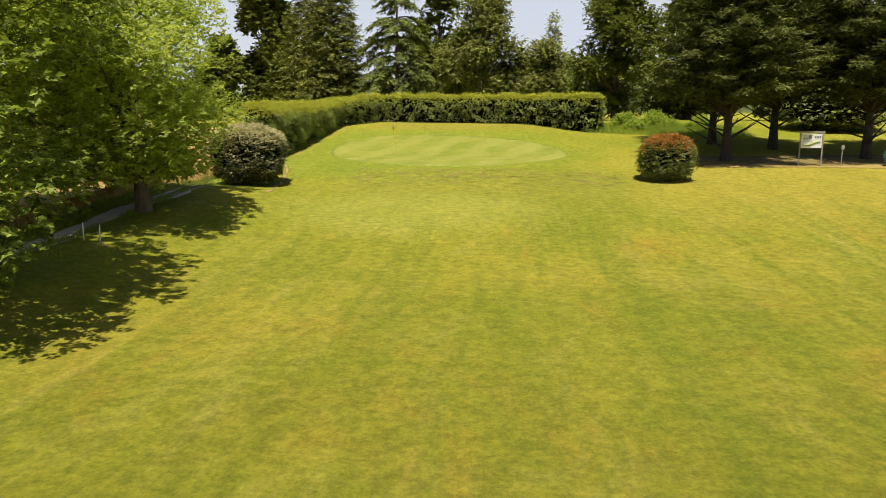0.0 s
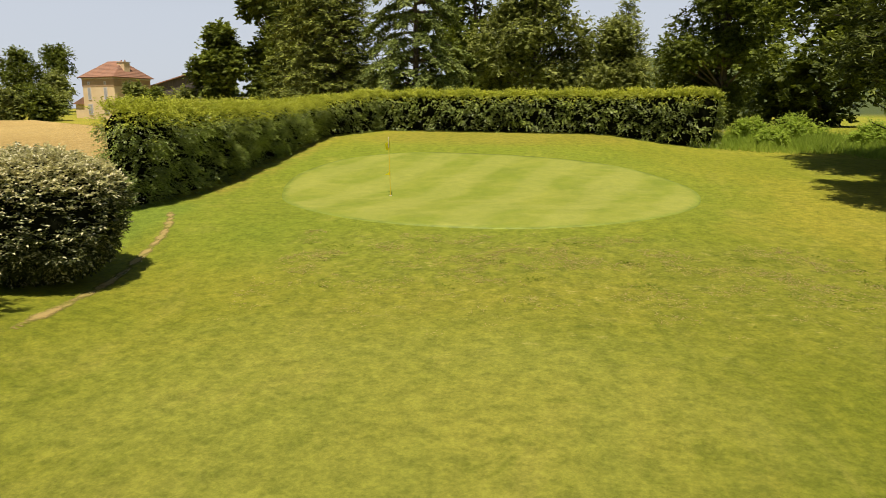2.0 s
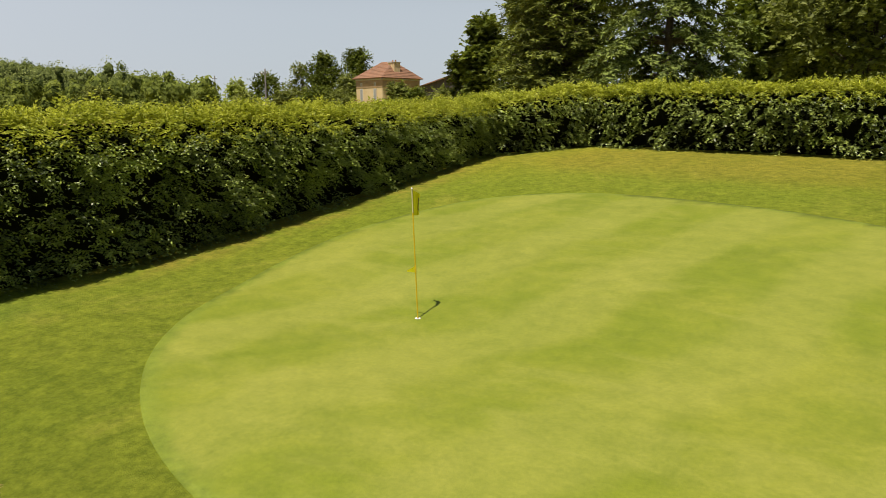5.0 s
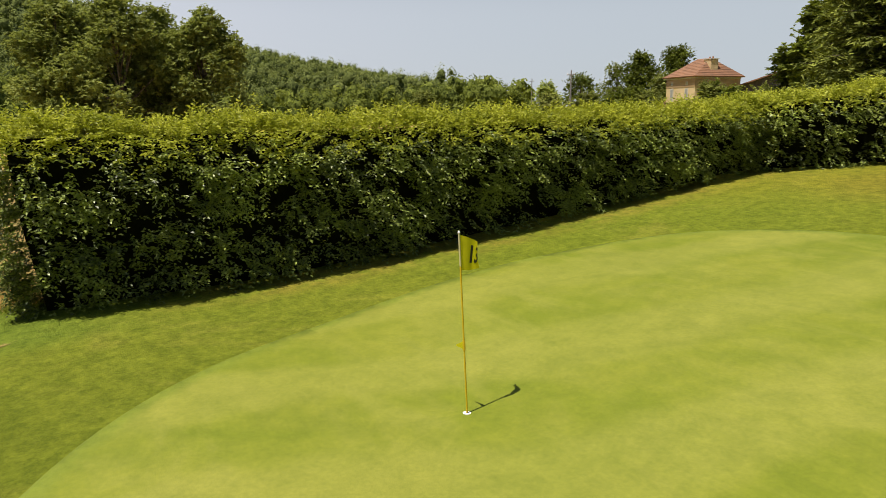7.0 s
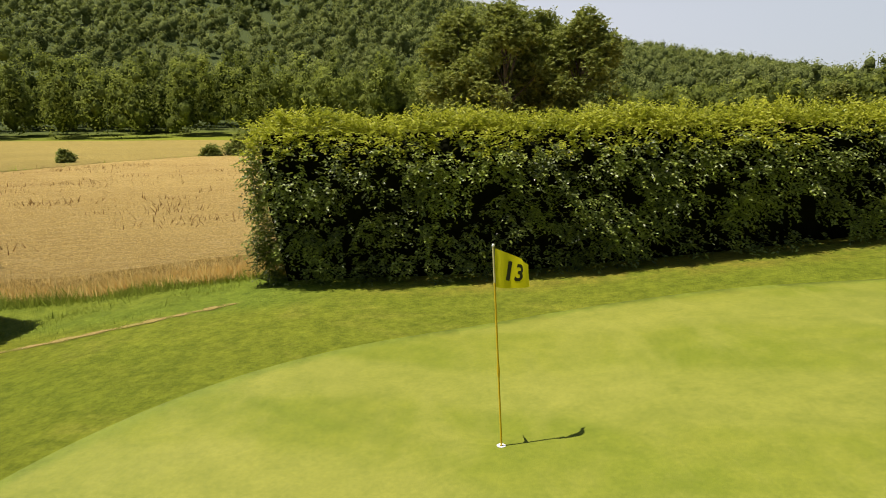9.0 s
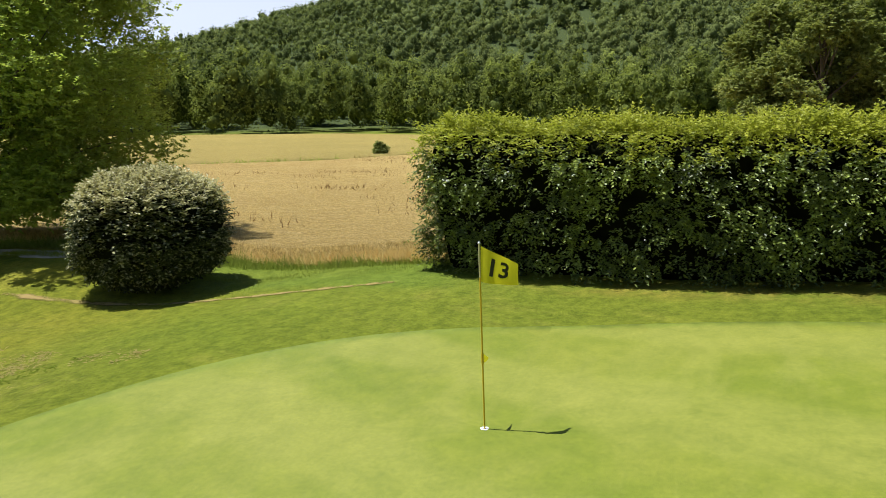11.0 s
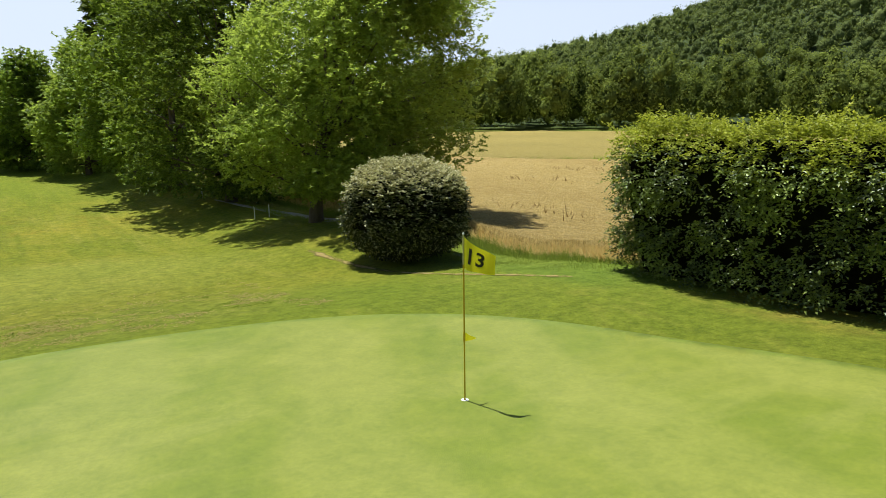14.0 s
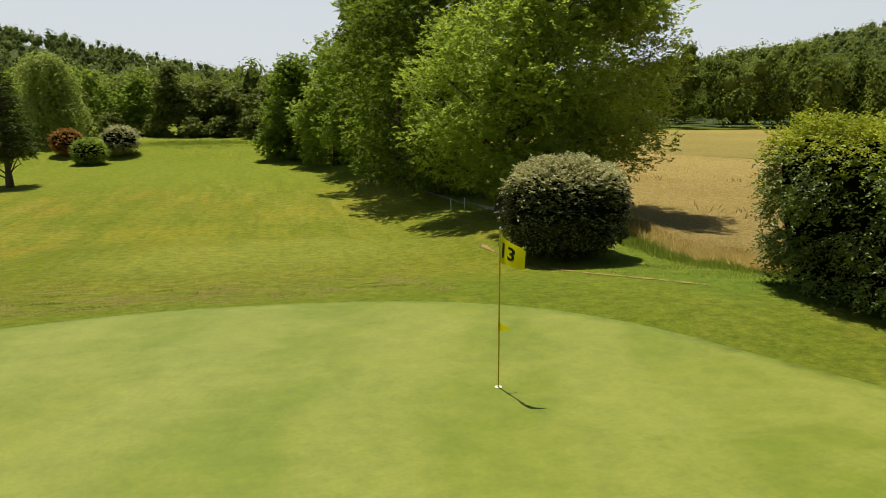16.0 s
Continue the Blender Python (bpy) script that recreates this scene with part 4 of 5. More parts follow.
tufts("tall_grass", -8.8, -6.4, 0.6, 3.0, 5000, 0.30, "rank green grass along the wheat edge", 19, MEADOW_GRASS, 0.03, turn=0.05)
tufts("tall_grass", -9.2, -22.0, 0.8, 16.0, 12000, 0.45, "unmown grass verge beside the gravel track", 14, MEADOW_GRASS, 0.03)
tufts("tall_grass", -7.15, -20.5, 0.35, 12.0, 9000, 0.25, "longer grass between lawn and gravel track", 20, MEADOW_GRASS, 0.025)
tufts("tall_grass", 11.0, -80.5, 9.0, 4.5, 5000, 0.2, "unmown bright green grass at the end of the fairway", 15, MEADOW_GRASS, 0.16)
rng = np.random.default_rng(8)
dx, dy = [], []
for k in range(85):
    cx_, cy_ = rng.uniform(-62, -14), rng.uniform(-46, 2)
    if inside(np.array([cx_]), np.array([cy_]), FIELD)[0]:
        m = int(rng.integers(8, 34))
        dx.append(cx_ + rng.normal(0, 0.5, m)), dy.append(cy_ + rng.normal(0, 1.1, m))
dx, dy = np.concatenate(dx), np.concatenate(dy)
v, f = upright_blades(rng, dx, dy, ground_z(dx, dy) + 0.45, 0.42, 0.06, 0.5)
tagged(new("dock_weeds", mesh_np("dock_weeds", v, f, DOCK)), "brown dry dock weeds standing in the wheat", "weeds", kind="stuff")
tufts("ditch_weeds", -49.0, -43.0, 13.0, 1.3, 4000, 0.95, "green and brown weeds along a field ditch", 16, width=0.09, turn=-0.62)
tufts("ditch_weeds", -78.0, -29.0, 16.0, 1.5, 2600, 0.8, "green weeds along a field ditch", 17, width=0.12, turn=-0.46)


# ---- hedges ----
def hedge(name, corners, z_top, label, seed, dense, leaf, flare=0.0, fine=True):
    """A clipped hedge between two inner corners and its thickness: twiggy core painted dark as shade, leafy skin, pale
    young shoots on top.
    """
    rng = np.random.default_rng(seed)
    (x0, y0), (x1, y1), thick, side = corners
    long = math.hypot(x1 - x0, y1 - y0)
    ux, uy = (x1 - x0) / long, (y1 - y0) / long
    ox, oy = -uy * side, ux * side              # from the inner face to the outer one
    def lay(s, w, z):
        s, w = np.asarray(s, float), np.asarray(w, float)
        return np.stack([x0 + ux * s + ox * w, y0 + uy * s + oy * w, z], -1)
    def foot(s, w):
        q = lay(s, w, np.zeros(np.shape(s)))
        return ground_z(q[..., 0], q[..., 1])
    def top(s):
        q = np.asarray(s) / long
        return np.interp(q, np.linspace(0, 1, len(z_top)), z_top)
    def bulge(s, h, k):
        return 0.11 * np.sin(s * 1.1 + k) * np.sin(h * 1.7 + s * 0.35) + 0.07 * np.sin(s * 3.1 + h * 2.3 + k)
    base = thing(name, (x0 + ux * long / 2, y0 + uy * long / 2, float(ground_z(x0 + ux * long / 2, y0 + uy * long / 2))), label, "hedge")
    shift = np.array(base.location)
    # core, its near-black colour standing for the shade among the inner twigs
    s = np.linspace(0.16, long - 0.16, int(long / 0.8))
    ring = []
    for w, h in ((0.42, 0), (0.40 - flare * 0.75, 0.5), (0.46 - flare, 0.82), (0.80 - flare, 0.95), (thick - 0.80 + flare, 0.95), (thick - 0.46 + flare, 0.82), (thick - 0.40 + flare * 0.75, 0.5), (thick - 0.42, 0)):
        se = s.copy()
        se[0] -= flare * (1 - (1 - h) ** 2)
        se[-1] += flare * (1 - (1 - h) ** 2)
        g = foot(se, np.full(len(s), w))
        z = g + (top(se) - g) * h - (0.12 if h == 0 else 0)
        ring.append(lay(se, np.full(len(s), w), z))
    v = np.stack(ring, 1).reshape(-1, 3) - shift
    i, j = np.meshgrid(np.arange(len(s) - 1), np.arange(8), indexing="ij")
    k = (j + 1) % 8
    f = np.stack([i * 8 + j, i * 8 + k, (i + 1) * 8 + k, (i + 1) * 8 + j], -1).reshape(-1, 4)
    last = (len(s) - 1) * 8
    caps = np.array([[7, 6, 1, 0], [6, 5, 2, 1], [5, 4, 3, 2], [last, last + 1, last + 6, last + 7], [last + 1, last + 2, last + 5, last + 6], [last + 2, last + 3, last + 4, last + 5]])
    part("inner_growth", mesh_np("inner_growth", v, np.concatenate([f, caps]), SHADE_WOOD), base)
    # faces: inner, outer, two ends, top
    sets = []
    high = float(np.mean(z_top)) - float(np.mean(foot(s, np.zeros(len(s)))))
    for which, area, share in (("in", long * high, 1.0), ("out", long * high, 0.3), ("a", thick * high, 1.9), ("b", thick * high, 1.3), ("top", long * thick, 0.8)):
        n = int(area * share * dense)
        q, r = rng.uniform(0, 1, n), rng.uniform(0, 1, n)
        if which in ("in", "out"):
            sv, hv = q * long, r ** 0.85
            w = bulge(sv, hv * 3.4, 0.0 if which == "in" else 2.0)
            w = w * 0.9 + rng.uniform(0.0, 0.36, n) + 0.40 * np.clip((hv - 0.82) / 0.18, 0, 1) ** 2
            w = w - flare * (1 - (1 - hv) ** 2)
            wv = w if which == "in" else thick - w
            g = foot(sv, wv)
            z = g + 0.04 + (top(sv) - g) * hv * 0.985
            out = np.tile(np.array([ox, oy, 0.0]) * (-1 if which == "in" else 1), (n, 1)) + np.array([0, 0, -0.15])
        elif which in ("a", "b"):
            wv, hv = q * thick, r
            d = bulge(wv * 1.3, hv * 3.4, 4.0) + rng.uniform(0.0, 0.36, n)
            d = d - flare * (1 - (1 - hv) ** 2)
            sv = d if which == "a" else long - d
            wv = thick / 2 + (wv - thick / 2) * (1 + 2 * flare / thick * hv)
            g = foot(sv, wv)
            z = g + 0.04 + (top(sv) - g) * hv * 0.985
            out = np.tile(np.array([ux, uy, 0.0]) * (-1 if which == "a" else 1), (n, 1)) + np.array([0, 0, -0.1])
        else:
            sv, wv, hv = -flare * 0.5 + q * (long + flare), -flare * 0.4 + r * (thick + 0.8 * flare), np.ones(n)
            z = top(sv) + 0.07 * np.sin(sv * 1.9) + 0.06 * np.sin(sv * 4.3 + wv * 2.0) + 0.05 * np.sin(sv * 9.1 - wv * 3.0) - rng.uniform(0.0, 0.25, n)
            out = np.tile(np.array([0, 0, 1.0]), (n, 1))
        sets.append((lay(sv, wv, z), out, hv, np.full(n, which == "top")))
    p, out, hv, is_top = (np.concatenate(c) for c in zip(*sets))
    # foliage grows in pads with dark hollows between them
    pads = np.array([noise.noise(Vector((q[0] * 1.5, q[1] * 1.5, q[2] * 2.6 + seed))) + 0.8 * noise.noise(Vector((q[0] * 4.1, q[1] * 4.1, q[2] * 6.5 + seed))) for q in p])
    keep = is_top | (pads > -0.12 + 0.34 * rng.random(len(p)) - 0.40 * hv**4)
    p = p + np.where(is_top, 0.16, 0.0)[:, None] * np.array([0, 0, 1.0]) * pads[:, None]
    far_out = np.where(rng.random(len(p)) < 0.10, rng.uniform(0.03, 0.14, len(p)), 0.0)
    p = p + out * np.where(is_top, 0.0, 0.20 * pads.clip(-1, 0.7) + far_out)[:, None]
    p, out, hv, is_top = p[keep], out[keep], hv[keep], is_top[keep]
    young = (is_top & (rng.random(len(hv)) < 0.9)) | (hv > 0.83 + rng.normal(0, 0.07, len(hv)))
    v, f = sprigs(rng, p[~young] - shift, out[~young] + np.array([0, 0, 0.25]), 10, 0.36, leaf * 0.95, leaf * 0.58, 0.55, 0.9, 0.84, fine, 0.45)
    part("foliage", mesh_np("foliage", v, f, HEDGE_LEAF), base)
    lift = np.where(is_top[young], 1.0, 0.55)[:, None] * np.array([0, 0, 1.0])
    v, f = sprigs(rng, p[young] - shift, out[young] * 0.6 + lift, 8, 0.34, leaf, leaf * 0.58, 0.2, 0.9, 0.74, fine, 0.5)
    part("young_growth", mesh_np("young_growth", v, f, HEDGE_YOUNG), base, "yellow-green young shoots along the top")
    # long untrimmed shoots
    n = int(long * 9.0)
    knots = rng.uniform(0.3, long - 0.3, int(long * 0.9))
    sv, wv = np.clip(knots[rng.integers(0, len(knots), n)] + rng.normal(0, 0.28, n), 0.2, long - 0.2), rng.uniform(0.2, thick - 0.2, n)
    v, f = sprigs(rng, lay(sv, wv, top(sv) - 0.1) - shift, np.tile(np.array([0.12, 0.1, 1.0]), (n, 1)), 12, rng.uniform(0.2, 0.75, n) ** 1.5, leaf * 1.1, leaf * 0.6, 0.15, 0.8, 0.3)
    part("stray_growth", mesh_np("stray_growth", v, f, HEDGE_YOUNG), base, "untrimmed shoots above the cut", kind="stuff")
    return base


hedge("clipped_hedge", ((-7.62, -4.13), (-7.75, 19.6), 1.05, 1), [3.22, 3.26, 3.30, 3.37, 3.48, 3.64, 3.92],
      "tall clipped hornbeam hedge with pale young shoots on top", 21, 205, 0.088, 0.38)
hedge("clipped_hedge", ((-6.6, 19.5), (15.3, 17.1), 1.7, 1), [4.24, 4.24, 4.20, 4.16, 4.18, 4.20],
      "clipped hornbeam hedge closing the back of the green", 22, 130, 0.11, 0.3, False)
hedge("clipped_hedge", ((-7.9, 15.2), (-4.9, 19.1), 1.6, 1), [3.72, 3.88, 4.08, 4.20],
      "clipped hornbeam hedge rounding the corner of the green", 23, 150, 0.10, 0.3, False)


# ---- flagstick ----
def flagstick():
    base = thing("flagstick", (0, 0, float(ground_z(0, 0)) + 0.06), "yellow golf flagstick with a numbered yellow flag in the hole", "golf flag")
    lean = np.array([-0.031, -0.095, 2.123])
    def on(h):
        return lean * (h / 2.123)
    hs = [-0.12, 0.4, 0.9, 1.4, 1.76]
    part("pole", mesh_np("pole", *tube([on(h) for h in hs], [0.0105] * 5, 12), YELLOW, True), base)
    part("sleeve", mesh_np("sleeve", *tube([on(h) for h in (1.74, 1.9, 2.0, 2.125)], [0.0112] * 4, 12), PALE_SLEEVE, True), base, "pale sleeve that holds the flag")
    part("finial", mesh_np("finial", *tube([on(h) for h in (2.12, 2.13, 2.142, 2.15)], [0.014, 0.016, 0.011, 0.002], 12), WHITE, True), base)
    d = np.array([-0.52, 0.85, 0.0]) / np.hypot(0.52, 0.85)
    side = np.array([d[1], -d[0], 0.0])
    turn0, bend = radians(72), radians(96)      # the cloth curls as it streams out
    def fly(u):
        q = turn0 + bend * u
        return np.concatenate([np.sin(q) - math.sin(turn0), math.cos(turn0) - np.cos(q), 0 * q], -1) / bend
    def across(u):
        q = turn0 + bend * np.asarray(u, float)[..., None]
        return np.concatenate([np.sin(q), -np.cos(q), 0 * q], -1)
    def cloth(u, w):
        """u along the fly 0..1, w down the hoist 0..1."""
        u, w = np.asarray(u, float)[..., None], np.asarray(w, float)[..., None]
        upper, lower = 2.10 - 0.215 * u**1.15, 2.10 - 0.405 - 0.045 * u
        z = upper + (lower - upper) * w
        wave = 0.035 * np.sin(u * 6.2 + w * 1.2) * u + 0.018 * np.sin(u * 11 + 1.5 - w * 2.0) * u
        return on(1.95) + np.array([0, 0, -on(1.95)[2]]) + d * 0.012 + fly(u - 0.04 * u * w) * 0.485 + across(u[..., 0]) * wave + np.array([0, 0, 1.0]) * z
    nu, nw = 26, 16
    uu, ww = np.meshgrid(np.linspace(0, 1, nu), np.linspace(0, 1, nw), indexing="ij")
    front = cloth(uu, ww).reshape(-1, 3)
    i, j = np.meshgrid(np.arange(nu - 1), np.arange(nw - 1), indexing="ij")
    q = np.stack([i * nw + j, (i + 1) * nw + j, (i + 1) * nw + j + 1, i * nw + j + 1], -1).reshape(-1, 4)
    part("flag", mesh_np("flag", front, q, CLOTH, True), base, "bright yellow cloth flag stirring in the wind")
    # the number, on both faces of the cloth
    text = bpy.data.curves.new("number", "FONT")
    text.body, text.size, text.fill_mode = "13", 1.0, "FRONT"
    text.resolution_u, text.offset = 4, 0.022
    tmp = bpy.data.objects.new("number", text)
    scene.collection.objects.link(tmp)
    me = bpy.data.meshes.new_from_object(tmp.evaluated_get(bpy.context.evaluated_depsgraph_get()))
    bpy.data.objects.remove(tmp)
    bm = bmesh.new()
    bm.from_mesh(me)
    bmesh.ops.subdivide_edges(bm, edges=[ed for ed in bm.edges if ed.calc_length() > 0.15], cuts=3)
    co = np.array([w.co[:2] for w in bm.verts])
    lo, hi = co.min(0), co.max(0)
    for face, off in (("number", 0.004), ("number", -0.004)):
        b2 = bm.copy()
        for w in b2.verts:
            un, wn_ = (w.co.x - lo[0]) / (hi[0] - lo[0]), (w.co.y - lo[1]) / (hi[1] - lo[1])
            place = cloth(0.24 + 0.44 * un + 0.05 * wn_, 0.78 - 0.58 * wn_)
            w.co = Vector(place + across(0.24 + 0.44 * un + 0.05 * wn_) * off)
        part(face, bm_mesh("number", b2, BLACK), base, "black painted figures 13")
    bm.free()
    # the small marker flag lower on the pole
    uu, ww = np.meshgrid(np.linspace(0, 1, 8), np.linspace(0, 1, 6), indexing="ij")
    c = on(0.80)[None, None] + (d * 0.6 - side * 0.8) * (0.01 + 0.15 * uu[..., None]) + side * (0.02 * np.sin(uu * 5) * uu)[..., None] + np.array([0, 0, 1.0]) * ((0.06 - 0.12 * ww) * (1 - 0.85 * uu) - 0.05 * uu)[..., None]
    i, j = np.meshgrid(np.arange(7), np.arange(5), indexing="ij")
    q = np.stack([i * 6 + j, (i + 1) * 6 + j, (i + 1) * 6 + j + 1, i * 6 + j + 1], -1).reshape(-1, 4)
    part("position_marker", mesh_np("position_marker", c.reshape(-1, 3), q, CLOTH, True), base, "small yellow pennant tied to the pole")
    part("collar", mesh_np("collar", *tube([on(h) for h in (0.73, 0.76, 0.84, 0.87)], [0.013, 0.016, 0.016, 0.013], 10), YELLOW, True), base)
    return base


flagstick()
cup = thing("hole_cup", (0, 0, float(ground_z(0, 0)) + 0.013), "white plastic cup liner sunk in the putting green", "golf hole")
a = np.linspace(0, 2 * np.pi, 33)[:-1]
rings = [(0.050, 0.004), (0.050, 0.008), (0.047, 0.008), (0.046, 0.005), (0.016, 0.006)]
v = np.concatenate([np.stack([np.cos(a) * r, np.sin(a) * r, np.full(32, z)], 1) for r, z in rings])
f = np.array([[k * 32 + j, k * 32 + (j + 1) % 32, (k + 1) * 32 + (j + 1) % 32, (k + 1) * 32 + j] for k in range(4) for j in range(32)])
part("liner", mesh_np("liner", v, f, WHITE), cup)

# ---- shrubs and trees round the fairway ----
# Top leaves are lighter: sunlight is painted in besides the silvery leaf tone.
bush("round_bush", (-5.87, -11.38), 3.3, 2.12, GREY_LEAF, "large rounded silvery-leaved bush with pale flecks", 31, 8500, 0.092, 6, 0.16, 0.55, GREY_TOP, top_from=0.70, top_label="pale silvery upper leaves with sunlight in their colour")
bush("photinia_bush", (16.0, -7.9), 2.5, 1.55, PHOTINIA_LEAF, "clipped round bush with coppery red young top", 32, 3100, 0.115, 6, 0.28, 0.45, PHOTINIA_RED, top_from=0.74)
tree("field_maple", (-6.8, -20.5), 11.8, 6.4, LIME_LEAF, "broad bright green leafy tree on a short trunk", 41, 190, 21000, 0.145, 8, 0.11, 0.95, 0.27, fine=True, shoot=0.55, lobe=0.19, category="tree", droop=0.0, lean=(-2.5, -0.3), off=(-0.9, -0.5), inner=0.45, lift=0.7)
ROW = "tree row beside the fairway"
tree("row_tree", (-6.9, -32.5), 15.0, 5.9, SHADY_LEAF, "tall dense dark green tree with foliage to the ground", 42, 56, 6400, 0.185, 9, 0.03, 0.8, 0.3, fine=True, group=ROW, shoot=0.62, lobe=0.28, inner=0.3, lift=0.5)
tree("row_tree", (-6.3, -42.5), 17.0, 6.0, ROW_LEAF, "dense mid green tree with foliage to the ground", 43, 42, 6993, 0.196, 9, 0.03, 0.8, 0.28, group=ROW, shoot=0.65, lobe=0.30, inner=0.3, lift=0.5)
tree("row_tree", (-5.6, -52.5), 14.5, 5.6, ROW_LEAF, "rounded mid green tree with low branches", 44, 42, 5594, 0.207, 9, 0.03, 0.8, 0.26, group=ROW, shoot=0.65, lobe=0.30, inner=0.3, lift=0.5)
tree("row_tree", (-3.4, -62.0), 10.8, 4.8, LIME_LEAF, "rounded light green tree with low branches", 45, 42, 4795, 0.217, 9, 0.03, 0.8, 0.25, group=ROW, shoot=0.65, lobe=0.30, inner=0.3, lift=0.5)
tree("row_tree", (0.2, -70.5), 10.0, 4.6, ROW_LEAF, "rounded green tree ending the row", 46, 42, 4195, 0.228, 9, 0.03, 0.8, 0.25, group=ROW, shoot=0.65, lobe=0.30, inner=0.3, lift=0.5)
tree("poplar_tree", (-7.5, -72), 20.0, 4.6, DARK_LEAF, "tall dark poplar rising behind the tree row", 47, 30, 1924, 0.345, 9, 0.08, 0.7, 0.3, shoot=1.1)

# behind the hedge
tree("oak_tree", (-35.5, 80.0), 24.0, 6.9, DARK_LEAF, "tall dark oak tree behind the hedge", 51, 46, 3800, 0.575, 9, 0.05, 0.85, 0.5, shoot=1.6)
tree("round_tree", (-42.5, 76.0), 13.2, 4.5, DARK_LEAF, "dense rounded dark green tree near the farm", 52, 34, 2500, 0.48, 9, 0.04, 0.85, 0.4, shoot=1.4)
tree("round_tree", (-24.6, 54.0), 8.5, 2.6, DARK_LEAF, "rounded dark green tree behind the hedge", 53, 26, 1924, 0.391, 9, 0.04, 0.8, 0.3, shoot=1.2)
conifer("spruce_tree", (-12.6, 34.5), 16.8, 4.7, SPRUCE_LEAF, "tall dense green spruce behind the hedge", 54, 30, 17, 0.02, 0.10, 0.66, 8, 15, 0.30, 0.3, 0.62)
conifer("spruce_tree", (-17.2, 41.0), 17.8, 3.9, SPRUCE_LEAF, "tall dark spruce beside another conifer", 55, 28, 15, 0.02, 0.15, 0.7, 8, 14, 0.2, 0.3, 0.62)
conifer("cedar_tree", (-4.3, 28.8), 15.0, 5.2, CEDAR_LEAF, "grey-green cedar with layered drooping boughs", 56, 11, 12, 0.03, 0.42, 0.42, 8, 60, 0.16, 0.3, 0.78, slim=0.3)
tree("willow_tree", (4.4, 40.0), 13.5, 6.2, OLIVE_LEAF, "broad grey-green willow behind the hedge", 57, 60, 4810, 0.241, 9, 0.04, 0.8, 0.35, shoot=1.2, lobe=0.24)
tree("round_tree", (-1.5, 47.0), 15.5, 5.6, DARK_LEAF, "dark green tree behind the willow", 58, 28, 1776, 0.414, 9, 0.04, 0.8, 0.35, shoot=1.3)
tree("tangled_shrub", (11.6, 38.0), 8.2, 4.0, OLIVE_LEAF, "tangled olive-brown thicket with climbing stems", 59, 44, 3404, 0.196, 9, 0.02, 0.9, 0.15, shoot=1.0, category="shrub")
tree("thin_tree", (12.6, 41.0), 12.2, 2.0, OLIVE_LEAF, "thin half-bare pale birch above the thicket", 60, 12, 420, 0.18, 8, 0.15, 0.7, 0.12, PALE_BARK, inner=0, shoot=0.9)
tree("fruit_tree", (18.6, 30.5), 13.6, 5.4, DARK_LEAF, "broad dark tree with olive-green lit leaves", 61, 60, 5180, 0.218, 9, 0.03, 0.8, 0.35, shoot=0.9, lobe=0.24)
tree("thin_tree", (17.4, 33.0), 14.0, 3.0, OLIVE_LEAF, "airy pale-leaved poplar behind a broad tree", 62, 14, 900, 0.20, 8, 0.2, 0.7, 0.16, PALE_BARK, inner=0, shoot=1.0)
tree("round_tree", (28.0, 38.0), 13.0, 6.5, DARK_LEAF, "dark green tree behind the conifers", 63, 28, 1924, 0.414, 9, 0.03, 0.8, 0.35, shoot=1.3)
tree("round_tree", (38.0, 30.0), 13.0, 6.5, DARK_LEAF, "dark green tree behind the conifers", 64, 28, 1628, 0.437, 9, 0.03, 0.8, 0.35, shoot=1.3)

# conifer group beside the fairway
GROUP = "dark conifers beside the fairway"
for at_, h_, r_, seed_ in (((21.2, -0.6), 13.5, 5.2, 71), ((22.8, 8.6), 13.0, 5.0, 72), ((26.2, 5.6), 14.0, 5.2, 73), ((30.3, 0.8), 14.0, 5.4, 74), ((35.5, 4.0), 13.0, 5.2, 75)):
    conifer("cypress_tree", at_, h_, r_, CYPRESS_LEAF, "dark cypress with bare lower trunk and spreading boughs", seed_, 22, 15, 0.20, 0.14, 0.40 if at_[1] < 2 else 0.52, 8, 40 if at_[1] < 2 else 22, 0.5, 0.30, 0.62, group=GROUP, bark=DARK_BARK, bare=9, ragged=(0.5, 1.2), slim=0.2)
bush("laurel_bush", (36.0, 19.5), 4.2, 5.0, HEDGE_LEAF, "large glossy dark laurel in deep shade", 76, 1500, 0.22, 8, 0.5, 0.5)
bush("laurel_bush", (45.0, 14.0), 4.2, 5.0, HEDGE_LEAF, "large glossy dark laurel behind the bench", 77, 1200, 0.22, 8, 0.5, 0.5)


